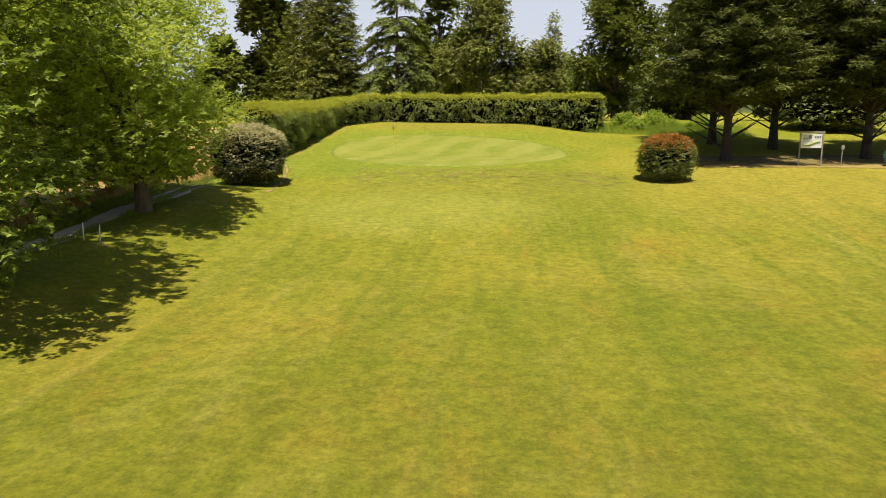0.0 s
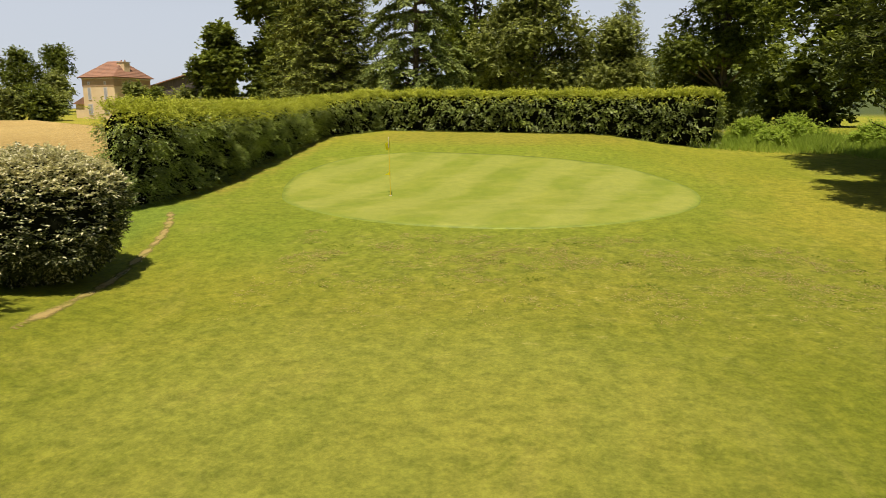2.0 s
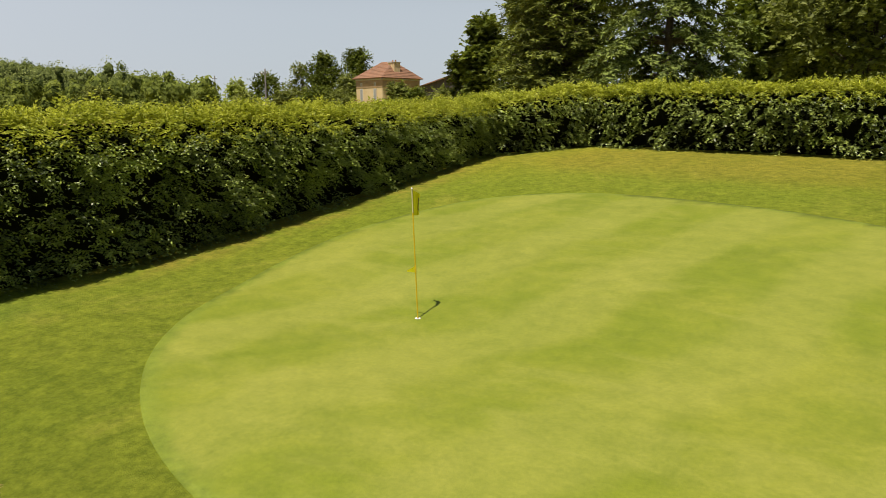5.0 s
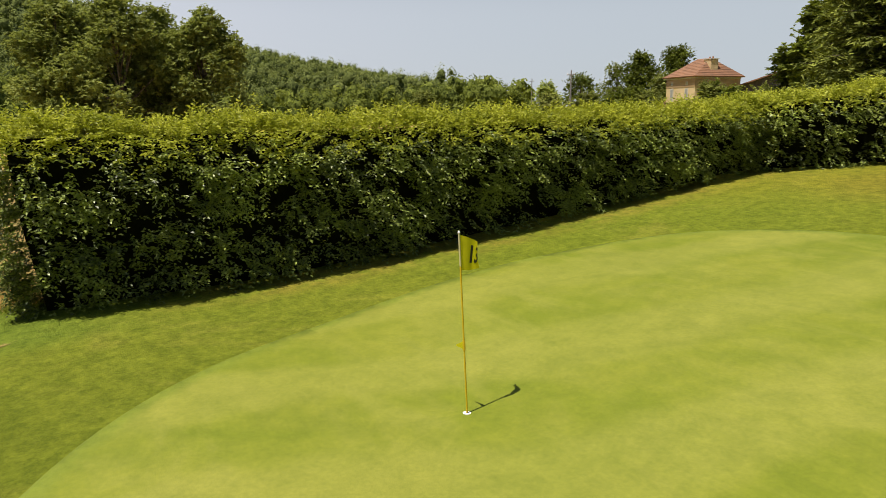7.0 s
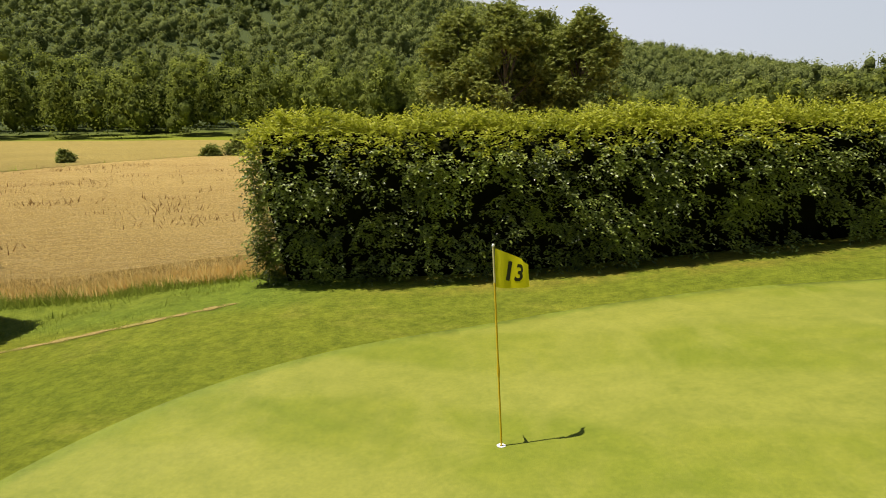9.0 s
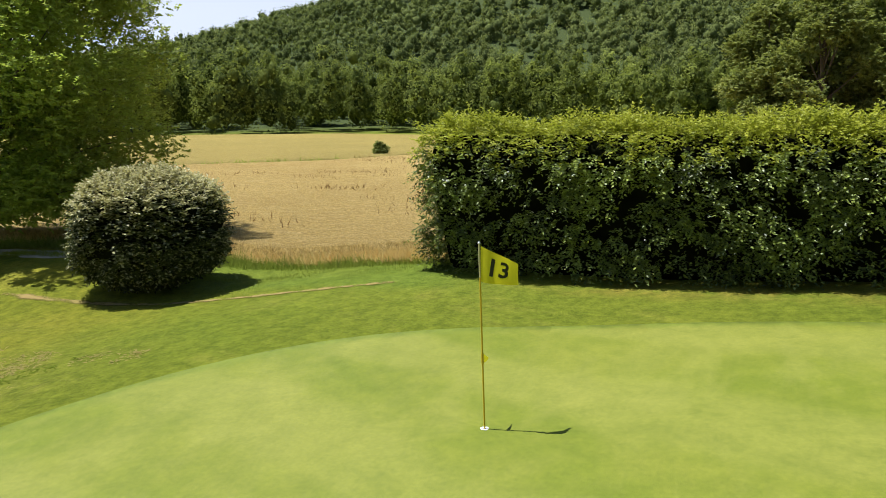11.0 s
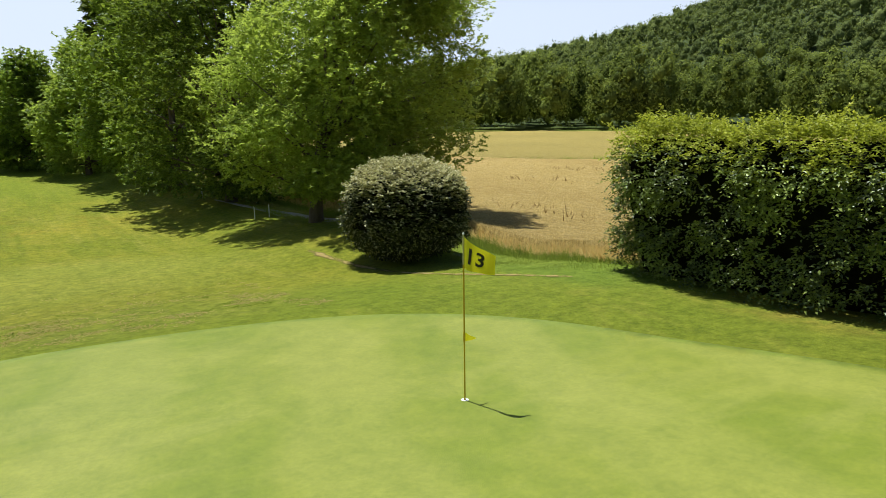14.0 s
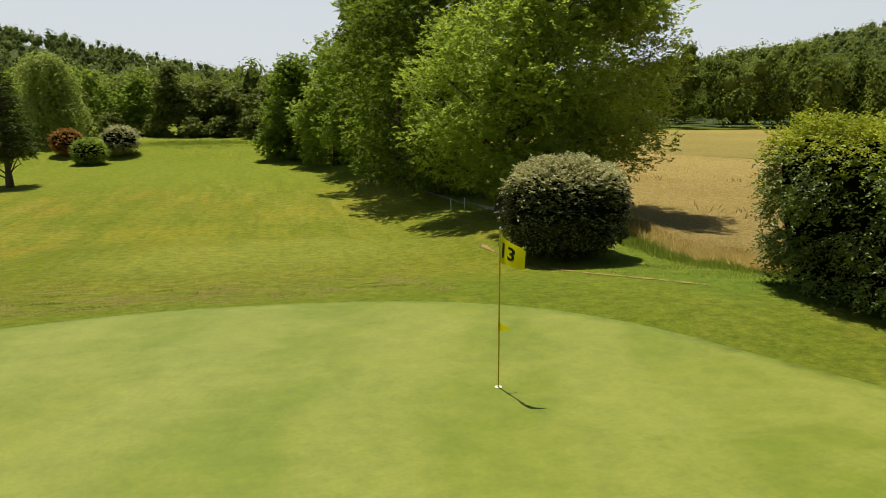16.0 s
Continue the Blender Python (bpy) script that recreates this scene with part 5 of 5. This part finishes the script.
# ---- signs and small things ----
def lectern_sign():
    x, y = 25.6, -2.4
    base = thing("course_sign", (x, y, float(ground_z(x, y)) - 0.03), "wooden two-post golf hole information sign", "sign")
    base.rotation_euler = (0, 0, radians(-8))
    base.scale = (0.86, 0.86, 0.9)
    for px in (-0.72, 0.72):
        part("post", bm_mesh("post", box(px - 0.045, px + 0.045, -0.045, 0.045, -0.2, 2.25, 0.008), GREY_WOOD), base)
    part("crossbeam", bm_mesh("crossbeam", box(-0.82, 0.82, -0.055, 0.055, 2.22, 2.32, 0.01), GREY_WOOD), base)
    part("board", bm_mesh("board", box(-0.66, 0.66, -0.03, 0.0, 1.22, 2.16, 0.006), PANEL), base, "pale printed hole plan")
    for k in range(5):
        z = 2.0 - k * 0.085
        part("text_bar", bm_mesh("text_bar", box(-0.56, -0.1 - 0.05 * (k % 3), -0.036, -0.031, z, z + 0.03), PANEL_INK), base)
    part("emblem", bm_mesh("emblem", box(-0.2, 0.0, -0.037, -0.031, 1.84, 2.06, 0.002), PANEL_INK), base)
    for k in range(3):
        part("picture", bm_mesh("picture", box(0.18 + 0.15 * k, 0.28 + 0.15 * k, -0.036, -0.031, 1.86, 2.02), PANEL_INK), base)
    part("hole_plan", mesh_np("hole_plan", *tube([(-0.55, -0.034, 1.38), (-0.1, -0.034, 1.45), (0.25, -0.034, 1.6), (0.55, -0.034, 1.66)], [0.05, 0.07, 0.06, 0.05], 8) , PANEL_GREEN), base)
    return base


lectern_sign()
washer = thing("ball_washer", (27.6, -2.0, float(ground_z(27.6, -2.0)) - 0.02), "small grey metal ball washer on a thin post", "ball washer")
part("post", mesh_np("post", *tube([(0, 0, -0.1), (0, 0, 0.95)], [0.03, 0.03], 10), STEEL, True), washer)
part("tank", bm_mesh("tank", box(-0.09, 0.09, -0.08, 0.08, 0.95, 1.22, 0.03), STEEL), washer)
part("handle", mesh_np("handle", *tube([(0, 0, 1.28), (0, 0, 1.38), (0.06, 0, 1.4)], [0.012] * 3, 8), STEEL, True), washer)
bench = thing("bench", (30.6, -2.6, float(ground_z(30.6, -2.6)) - 0.01), "green painted slatted bench in tree shade", "bench")
bench.rotation_euler = (0, 0, radians(-15))
for px in (-0.7, 0.7):
    part("leg", bm_mesh("leg", box(px - 0.03, px + 0.03, -0.22, 0.22, 0, 0.42, 0.008), BENCH_GREEN), bench)
    part("upright", bm_mesh("upright", box(px - 0.03, px + 0.03, 0.20, 0.26, 0.36, 0.9, 0.008), BENCH_GREEN), bench)
for k in range(4):
    part("seat_slat", bm_mesh("seat_slat", box(-0.8, 0.8, -0.22 + 0.11 * k, -0.13 + 0.11 * k, 0.425, 0.455, 0.006), BENCH_GREEN), bench)
for k in range(3):
    part("back_slat", bm_mesh("back_slat", box(-0.8, 0.8, 0.175, 0.199, 0.52 + 0.13 * k, 0.61 + 0.13 * k, 0.006), BENCH_GREEN), bench)
stake = thing("marker_stake", (-6.45, -25.2, float(ground_z(-6.45, -25.2))), "thin white boundary stake in the grass", "stake", "boundary stakes")
part("post", mesh_np("post", *tube([(0, 0, -0.1), (0.0, 0, 0.3), (0.01, 0.0, 0.56), (0.01, 0, 0.6)], [0.022, 0.022, 0.02, 0.006], 8), WHITE, True), stake)
for sx_, sy_ in ((-5.8, -25.35), (-6.1, -35.5), (-5.0, -44.0)):
    copy_thing(stake, pose(sx_, sy_, float(ground_z(sx_, sy_)), 0, 2, 30))

rng = np.random.default_rng(44)
m = 150
a, r = rng.uniform(0, 2 * np.pi, m), rng.uniform(0.9, 2.3, m)
x, y = 16.0 + np.cos(a) * r, -8.2 + np.sin(a) * r
nrm = unit(np.stack([rng.normal(0, 0.25, m), rng.normal(0, 0.25, m), np.ones(m)], 1))
v, f = leaves(rng, np.stack([x, y, ground_z(x, y) + 0.02], 1), unit(np.cross(nrm, rng.normal(0, 1, (m, 3)))), nrm, 0.11, 0.06, True)
tagged(new("fallen_leaves", mesh_np("fallen_leaves", v, f, DEAD_GRASS)), "pale dry leaves fallen on the lawn below a bush", "leaf litter", kind="stuff")


# ---- farm ----
def farmhouse():
    x, y = -63.0, 82.0
    g = float(ground_z(x, y))
    base = thing("farmhouse", (x, y, g - 0.1), "old lime-rendered farmhouse with a hipped clay tile roof", "house")
    base.rotation_euler = (0, 0, radians(-14))
    w, d, h = 3.3, 3.7, 6.4
    for n_, bm in (("wall", box(-w, w, -d, -d + 0.5, -0.6, h)), ("wall", box(-w, w, d - 0.5, d, -0.6, h)), ("wall", box(-w, -w + 0.5, -d + 0.5, d - 0.5, -0.6, h)), ("wall", box(w - 0.5, w, -d + 0.5, d - 0.5, -0.6, h))):
        part(n_, bm_mesh(n_, bm, RENDERED), base)
    # hipped roof with tile courses
    ex, ey, rise = w + 0.45, d + 0.45, 2.6
    ridge = 1.5
    verts = np.array([(-ex, -ey, h), (ex, -ey, h), (ex, ey, h), (-ex, ey, h), (-ridge, 0, h + rise), (ridge, 0, h + rise),
                      (-ex, -ey, h - 0.12), (ex, -ey, h - 0.12), (ex, ey, h - 0.12), (-ex, ey, h - 0.12)])
    roof = part("roof", mesh_np("roof", verts, [np.array([(0, 1, 5, 4), (2, 3, 4, 5)]), np.array([(1, 2, 5), (3, 0, 4)]),
                np.array([(6, 7, 1, 0), (7, 8, 2, 1), (8, 9, 3, 2), (9, 6, 0, 3), (9, 8, 7, 6)])], [TILE, TILE, TILE]), base, "weathered orange-brown clay tiles")
    for k in range(11):
        t = k / 11
        hx, hy = ex + (ridge - ex) * t, ey * (1 - t)
        z = h + rise * t
        for p0, p1 in (((-hx, -hy, z), (hx, -hy, z)), ((hx, -hy, z), (hx, hy, z)), ((hx, hy, z), (-hx, hy, z)), ((-hx, hy, z), (-hx, -hy, z))):
            part("tile_course", mesh_np("tile_course", *tube([p0, p1], [0.04, 0.04], 6), TILE), roof)
    chim = part("chimney", bm_mesh("chimney", box(1.5, 3.0, -1.1, 0.1, h + 0.3, h + 2.3, 0.03), RENDERED), base, "broad rendered chimney stack")
    part("cap", bm_mesh("cap", box(1.4, 3.1, -1.2, 0.2, h + 2.3, h + 2.42, 0.02), STONE), chim)
    for k in (1.9, 2.6):
        part("chimney_pot", mesh_np("chimney_pot", *tube([(k, -0.5, h + 2.4), (k, -0.5, h + 2.7)], [0.13, 0.11], 8), TILE, True), chim)
    for px, z0, ww, hh in ((-1.9, 0.6, 0.5, 1.7), (1.5, 0.6, 0.5, 1.7), (-1.9, 2.9, 0.36, 1.9), (1.5, 2.9, 0.36, 1.9), (-1.9, 5.2, 0.24, 0.5), (1.5, 5.2, 0.24, 0.5)):
        win = part("window", bm_mesh("window", box(px - ww, px + ww, -d - 0.08, -d + 0.1, z0, z0 + hh, 0.01), STONE), base)
        part("pane", bm_mesh("pane", box(px - ww + 0.1, px + ww - 0.1, -d - 0.086, -d - 0.07, z0 + 0.12, z0 + hh - 0.12), SHUTTER), win, "closed grey shutters")
    for py, z0 in ((-1.6, 1.2), (1.6, 1.2), (-1.6, 4.3), (1.6, 4.3)):
        win = part("window", bm_mesh("window", box(-w - 0.03, -w + 0.1, py - 0.5, py + 0.5, z0, z0 + 1.6, 0.01), STONE), base)
        part("pane", bm_mesh("pane", box(-w - 0.035, -w - 0.02, py - 0.38, py + 0.38, z0 + 0.12, z0 + 1.48), GLASS_DARK), win)
    part("upper_band", bm_mesh("upper_band", box(-w - 0.05, w + 0.05, -d - 0.05, d + 0.05, h - 1.45, h - 0.33), AGED_WALL), base, "brown weathered band of wall below the eaves")
    part("cornice", bm_mesh("cornice", box(-w - 0.12, w + 0.12, -d - 0.12, d + 0.12, h - 0.32, h - 0.13), STONE), base)
    lean = part("lean_to", bm_mesh("lean_to", box(-w - 3.6, -w - 0.01, -2.2, 2.6, -0.6, 2.4), RENDERED), base, "low rendered outbuilding")
    part("lean_to_roof", mesh_np("lean_to_roof", np.array([(-w - 3.8, -2.5, 2.4), (-w, -2.5, 4.0), (-w, 2.9, 4.0), (-w - 3.8, 2.9, 2.4), (-w - 3.8, -2.5, 2.25), (-w, -2.5, 2.25), (-w, 2.9, 2.25), (-w - 3.8, 2.9, 2.25)]),
         np.array([(0, 1, 2, 3), (4, 7, 6, 5), (0, 4, 5, 1), (1, 5, 6, 2), (2, 6, 7, 3), (3, 7, 4, 0)]), TILE), lean)
    return base


farmhouse()


def barn():
    x, y = -56.0, 93.0
    base = thing("wooden_barn", (x, y, float(ground_z(x, y)) - 0.1), "old dark timber barn with a low gable", "barn")
    base.rotation_euler = (0, 0, radians(28))
    w, d, h, r = 6.5, 5.0, 4.6, 2.2
    v = np.array([(-w, -d, 0), (w, -d, 0), (w, -d, h), (0, -d, h + r), (-w, -d, h), (-w, d, 0), (w, d, 0), (w, d, h), (0, d, h + r), (-w, d, h)])
    part("wall", mesh_np("wall", v, [np.array([(0, 1, 2, 3, 4), (6, 5, 9, 8, 7)]), np.array([(1, 6, 7, 2), (5, 0, 4, 9)])], [PLANK, PLANK]), base)
    for sgn in (-1, 1):
        a0, a1 = (sgn * (w + 0.5), h - 0.17), (0, h + r + 0.02)
        q = np.array([(a0[0], -d - 0.5, a0[1]), (a1[0], -d - 0.5, a1[1]), (a1[0], d + 0.5, a1[1]), (a0[0], d + 0.5, a0[1])])
        q = np.concatenate([q, q + np.array([0, 0, 0.16])])
        part("roof", mesh_np("roof", q, np.array([(0, 3, 2, 1), (4, 5, 6, 7), (0, 1, 5, 4), (1, 2, 6, 5), (2, 3, 7, 6), (3, 0, 4, 7)]), TILE), base)
    for k in range(9):
        px = -5.6 + k * 1.4
        part("plank", bm_mesh("plank", box(px - 0.5, px + 0.5, -d - 0.04, -d - 0.005, 0.1, h - 0.1, 0.01), PLANK), base)
    part("door", bm_mesh("door", box(-1.6, 1.6, -d - 0.09, -d - 0.045, 0.05, 3.4, 0.02), GREY_WOOD), base)
    return base


barn()


def utility_pole(at, h, seed):
    base = thing("utility_pole", (at[0], at[1], float(ground_z(*at))), "weathered wooden utility pole", "utility pole", "utility poles")
    part("post", mesh_np("post", *tube([(0, 0, -0.3), (0, 0, h * 0.5), (0.05, 0, h)], [0.16, 0.14, 0.1], 8), GREY_WOOD, True), base)
    arm = part("crossarm", bm_mesh("crossarm", box(-0.9, 0.9, -0.06, 0.06, h - 0.7, h - 0.58, 0.01), GREY_WOOD), base)
    for k in (-0.75, 0.0, 0.75):
        part("insulator", mesh_np("insulator", *tube([(k, 0, h - 0.58), (k, 0, h - 0.44), (k, 0, h - 0.38)], [0.05, 0.06, 0.02], 8), WHITE, True), arm)
    return base


utility_pole((-77.6, 70.0), 8.3, 1)
utility_pole((-70.5, 73.0), 4.9, 2)
utility_pole((-140.0, 112.0), 9.0, 3)
FARM = "trees round the farm"
for at_, h_, r_, seed_, mat_ in (((-108, 117), 12.8, 4.6, 81, DARK_LEAF), ((-103, 122.5), 13.0, 5.6, 82, DARK_LEAF), ((-90, 104), 7.0, 4.0, 83, OLIVE_LEAF), ((-124, 114), 8.6, 5.6, 84, DARK_LEAF),
                                 ((-116, 118), 9.6, 5.4, 85, OLIVE_LEAF), ((-99, 83), 6.4, 3.0, 86, WILLOW_LEAF), ((-95, 102), 5.0, 3.0, 87, DARK_LEAF), ((-55, 74), 5.0, 2.6, 88, OLIVE_LEAF),
                                 ((-51, 73), 4.2, 2.6, 89, DARK_LEAF), ((-47, 74), 4.2, 2.8, 90, OLIVE_LEAF), ((-140, 80), 6.0, 4.2, 91, OLIVE_LEAF), ((-82, 92), 4.0, 3.0, 92, OLIVE_LEAF),
                                 ((-73, 69), 4.2, 3.2, 93, OLIVE_LEAF), ((-69, 72), 4.4, 3.4, 94, DARK_LEAF), ((-78, 66), 4.0, 3.4, 95, OLIVE_LEAF), ((-83, 63), 4.2, 3.2, 96, DARK_LEAF)):
    tree("farm_tree", at_, h_, r_, mat_, "leafy green tree near the farm buildings", seed_, 34 if h_ > 12 else 26, 1500 if h_ > 12 else 800, 0.345, 8, 0.22 if h_ > 12 else 0.03, 0.8, 0.25, group=FARM, shoot=1.3)

# big trees over the fields
for at_, h_, r_, seed_ in (((-84, 1.5), 16.5, 6.4, 101), ((-80, 7), 17.0, 6.6, 102), ((-86, 12.5), 16.5, 6.6, 103), ((-80, 16), 15.5, 6.0, 104)):
    tree("field_poplar", at_, h_, r_, POPLAR_LEAF, "broad grey-green poplar at the field edge", seed_, 80, 4600, 0.280, 9, 0.03, 0.8, 0.35, group="poplars at the field edge", shoot=1.0, lobe=0.22)
for at_, h_, r_, seed_ in (((-78.2, -24.8), 2.5, 2.1, 111), ((-77.2, -27.8), 1.6, 1.7, 112), ((-71.0, -42.0), 1.5, 1.3, 113), ((-78.9, -22.0), 1.7, 1.4, 114)):
    tree("field_shrub", at_, h_, r_, POPLAR_LEAF, "low straggling green shrub in a field ditch", seed_, 16, 700, 0.18, 8, 0.0, 0.6, 0.08, category="shrub", shoot=0.45, lobe=0.36)

# far end of the fairway
conifer("yew_tree", (21.6, -49.5), 9.4, 2.9, CYPRESS_LEAF, "dark conifer with spreading low boughs on a twisted trunk", 121, 17, 11, 0.18, 0.1, 0.44, 8, 22, 0.28, 0.25, 1.3, bare=6, ragged=(0.55, 1.15))
tree("willow_tree", (27.0, -82.0), 9.4, 4.2, WILLOW_LEAF, "pale yellow-green weeping willow", 122, 40, 2368, 0.253, 10, 0.06, 0.9, 0.3, shoot=2.6, droop=1.6)
bush("red_shrub", (23.6, -74.0), 2.9, 1.7, PHOTINIA_RED, "shrub with rust-red young leaves", 123, 900, 0.16, 8, 0.35, 0.3)
bush("green_shrub", (20.6, -69.8), 2.7, 1.8, ROW_LEAF, "dense dark green rounded shrub on the lawn", 124, 900, 0.16, 8, 0.35, 0.3)
bush("silver_shrub", (18.4, -74.0), 3.2, 2.0, GREY_TOP, "silver-green rounded shrub on the lawn", 125, 900, 0.16, 8, 0.4, 0.3)
SOUTH = "trees at the end of the fairway"
for at_, h_, r_, seed_, mat_, lean_, clear_ in (((20.0, -97), 7.6, 4.6, 131, ROW_LEAF, 0, 0.03), ((14.5, -93), 8.8, 3.0, 132, OLIVE_LEAF, 1.0, 0.2), ((10.0, -95), 6.6, 3.8, 133, OLIVE_LEAF, 0.4, 0.08), ((6.6, -92), 5.4, 3.6, 134, OLIVE_LEAF, 1.2, 0.03),
                                                ((2.5, -90), 5.6, 3.6, 135, OLIVE_LEAF, 0.6, 0.02), ((-2.0, -88), 6.0, 3.8, 136, ROW_LEAF, 0, 0.02), ((27.0, -98), 8.0, 4.8, 137, ROW_LEAF, 0, 0.03), ((34.0, -90), 8.0, 4.4, 138, ROW_LEAF, 0, 0.03), ((40.0, -82), 8.0, 4.4, 139, OLIVE_LEAF, 0, 0.03)):
    tree("far_tree", at_, h_, r_, mat_, "leafy tree at the woodland edge", seed_, 26, 1110, 0.276, 9, clear_, 0.8, 0.2, lean=(lean_, 0), group=SOUTH, shoot=0.9)
for at_, h_, r_, seed_ in (((17.4, -92), 2.4, 2.6, 141), ((12.4, -90), 1.9, 2.6, 142), ((8.8, -89), 2.0, 2.6, 143), ((22.5, -92), 2.6, 2.8, 144), ((4.6, -86), 2.4, 2.4, 145), ((0.6, -79), 2.2, 1.9, 146)):
    tree("understory_shrub", at_, h_, r_, OLIVE_LEAF, "low tangled green shrub at the woodland edge", seed_, 14, 518, 0.230, 8, 0.0, 0.7, 0.07, category="shrub", group="shrubs at the woodland edge", shoot=0.6, lobe=0.36)


# ---- woods ----
def woods(name, x, y, height, radius, per_tree, clump, material, canopy, label, seed, lobes=4, inside_=0.72):
    """Many trees in one mesh: each an uneven heap of leafy lobes, with leaf clumps standing off their skin."""
    rng = np.random.default_rng(seed)
    n = len(x)
    z0 = ground_z(x, y)
    height, radius = np.broadcast_to(height, n) * rng.uniform(0.62, 1.3, n), np.broadcast_to(radius, n) * rng.uniform(0.65, 1.35, n)
    la = rng.uniform(0, 2 * np.pi, (n, 1)) + np.arange(lobes) * 2.4
    lz = np.linspace(0.30, 0.82, lobes)[None] + rng.normal(0, 0.05, (n, lobes))
    lr = rng.uniform(0.12, 0.45, (n, lobes)) * np.sqrt(np.clip(1.15 - lz, 0.1, 1))
    size = radius[:, None] * rng.uniform(0.46, 0.68, (n, lobes)) * np.clip(1.35 - 0.7 * lz, 0.5, 1)
    mid = np.stack([np.cos(la) * lr * radius[:, None] + x[:, None], np.sin(la) * lr * radius[:, None] + y[:, None], lz * height[:, None] + z0[:, None]], -1)
    tall = np.array([1, 1, 1.25])
    tv, tf = heap_template(1)
    bv = (mid[:, :, None] + tv * size[..., None, None] * tall * rng.uniform(0.6, 1.15, (n, lobes, len(tv), 1)) * inside_).reshape(-1, 3)
    bf = (np.arange(n * lobes)[:, None, None] * len(tv) + tf).reshape(-1, 3)
    pick = rng.integers(0, lobes, (n, per_tree))
    rows = np.arange(n)[:, None]
    d = unit(rng.normal(0, 1, (n, per_tree, 3)) + np.array([0, 0, 0.3]))
    p = mid[rows, pick] + d * size[rows, pick][..., None] * rng.uniform(0.72, 1.0, (n, per_tree, 1)) * tall
    at = p.reshape(-1, 3)
    nrm = unit(d.reshape(-1, 3) + rng.normal(0, 0.3, at.shape))
    axis = unit(np.cross(nrm, rng.normal(0, 1, at.shape)))
    v, f = leaves(rng, at, axis, nrm, clump, clump * 0.85)
    me = mesh_np(name, np.concatenate([bv, v]), [bf, f + len(bv)], [canopy, material], True)
    return tagged(new(name, me), label, "woodland", kind="stuff")


def on_near_slope(x, y, crown=9.0):
    """Which trees of a hillside stand on the slope that faces the course."""
    far = np.hypot(x - 5.0, y)
    rise = (ground_z(x, y) + crown - 3.5) / far
    block = np.full(len(x), -1.0)
    for k in np.linspace(0.15, 0.93, 24):
        block = np.maximum(block, (ground_z(5.0 + (x - 5.0) * k, y * k) + 5.0 * (k * far > 210) - 3.5) / (far * k))
    return rise > block


def by_bearing(rng, n, a0, a1, r0, r1):
    a = np.radians(rng.uniform(a0, a1, n))
    r = np.sqrt(rng.uniform(r0**2, r1**2, n))
    return -np.sin(a) * r, np.cos(a) * r


rng = np.random.default_rng(77)
x1, y1 = by_bearing(rng, 230, 90, 152, 178, 216)
x2, y2 = by_bearing(rng, 230, 152, 215, 112, 165)
x3, y3 = by_bearing(rng, 150, 50, 92, 150, 210)
woods("treeline", np.r_[x1, x2], np.r_[y1, y2], np.r_[np.full(len(x1), 18.0), np.full(len(x2), 7.0)], 5.4, 470, 0.66, WOOD_LEAF, WOOD_CANOPY, "mixed green trees along the far field edge", 201, 6, 0.52)
woods("treeline", x3, y3, 7.5, 4.2, 160, 0.8, WOOD_LEAF, WOOD_CANOPY, "low green trees beyond the hedge", 202, 3)
x4, y4 = by_bearing(rng, 4300, 54, 150, 205, 600)
seen = on_near_slope(x4, y4)
close = seen & (np.hypot(x4, y4) < 340)
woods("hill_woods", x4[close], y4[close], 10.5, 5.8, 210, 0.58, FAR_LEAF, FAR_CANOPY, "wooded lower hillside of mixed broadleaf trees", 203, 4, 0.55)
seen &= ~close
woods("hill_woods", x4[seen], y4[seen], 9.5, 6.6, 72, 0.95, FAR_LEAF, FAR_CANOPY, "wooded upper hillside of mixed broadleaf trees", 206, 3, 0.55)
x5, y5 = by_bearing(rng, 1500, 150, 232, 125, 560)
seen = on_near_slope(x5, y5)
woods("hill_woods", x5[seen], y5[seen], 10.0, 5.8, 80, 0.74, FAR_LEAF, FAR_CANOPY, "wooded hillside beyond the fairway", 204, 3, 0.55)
x6, y6 = by_bearing(rng, 320, -45, 30, 170, 560)
woods("hill_woods", x6, y6, 8.0, 5.0, 60, 1.0, FAR_LEAF, FAR_CANOPY, "distant trees on a low hill", 205, 2)
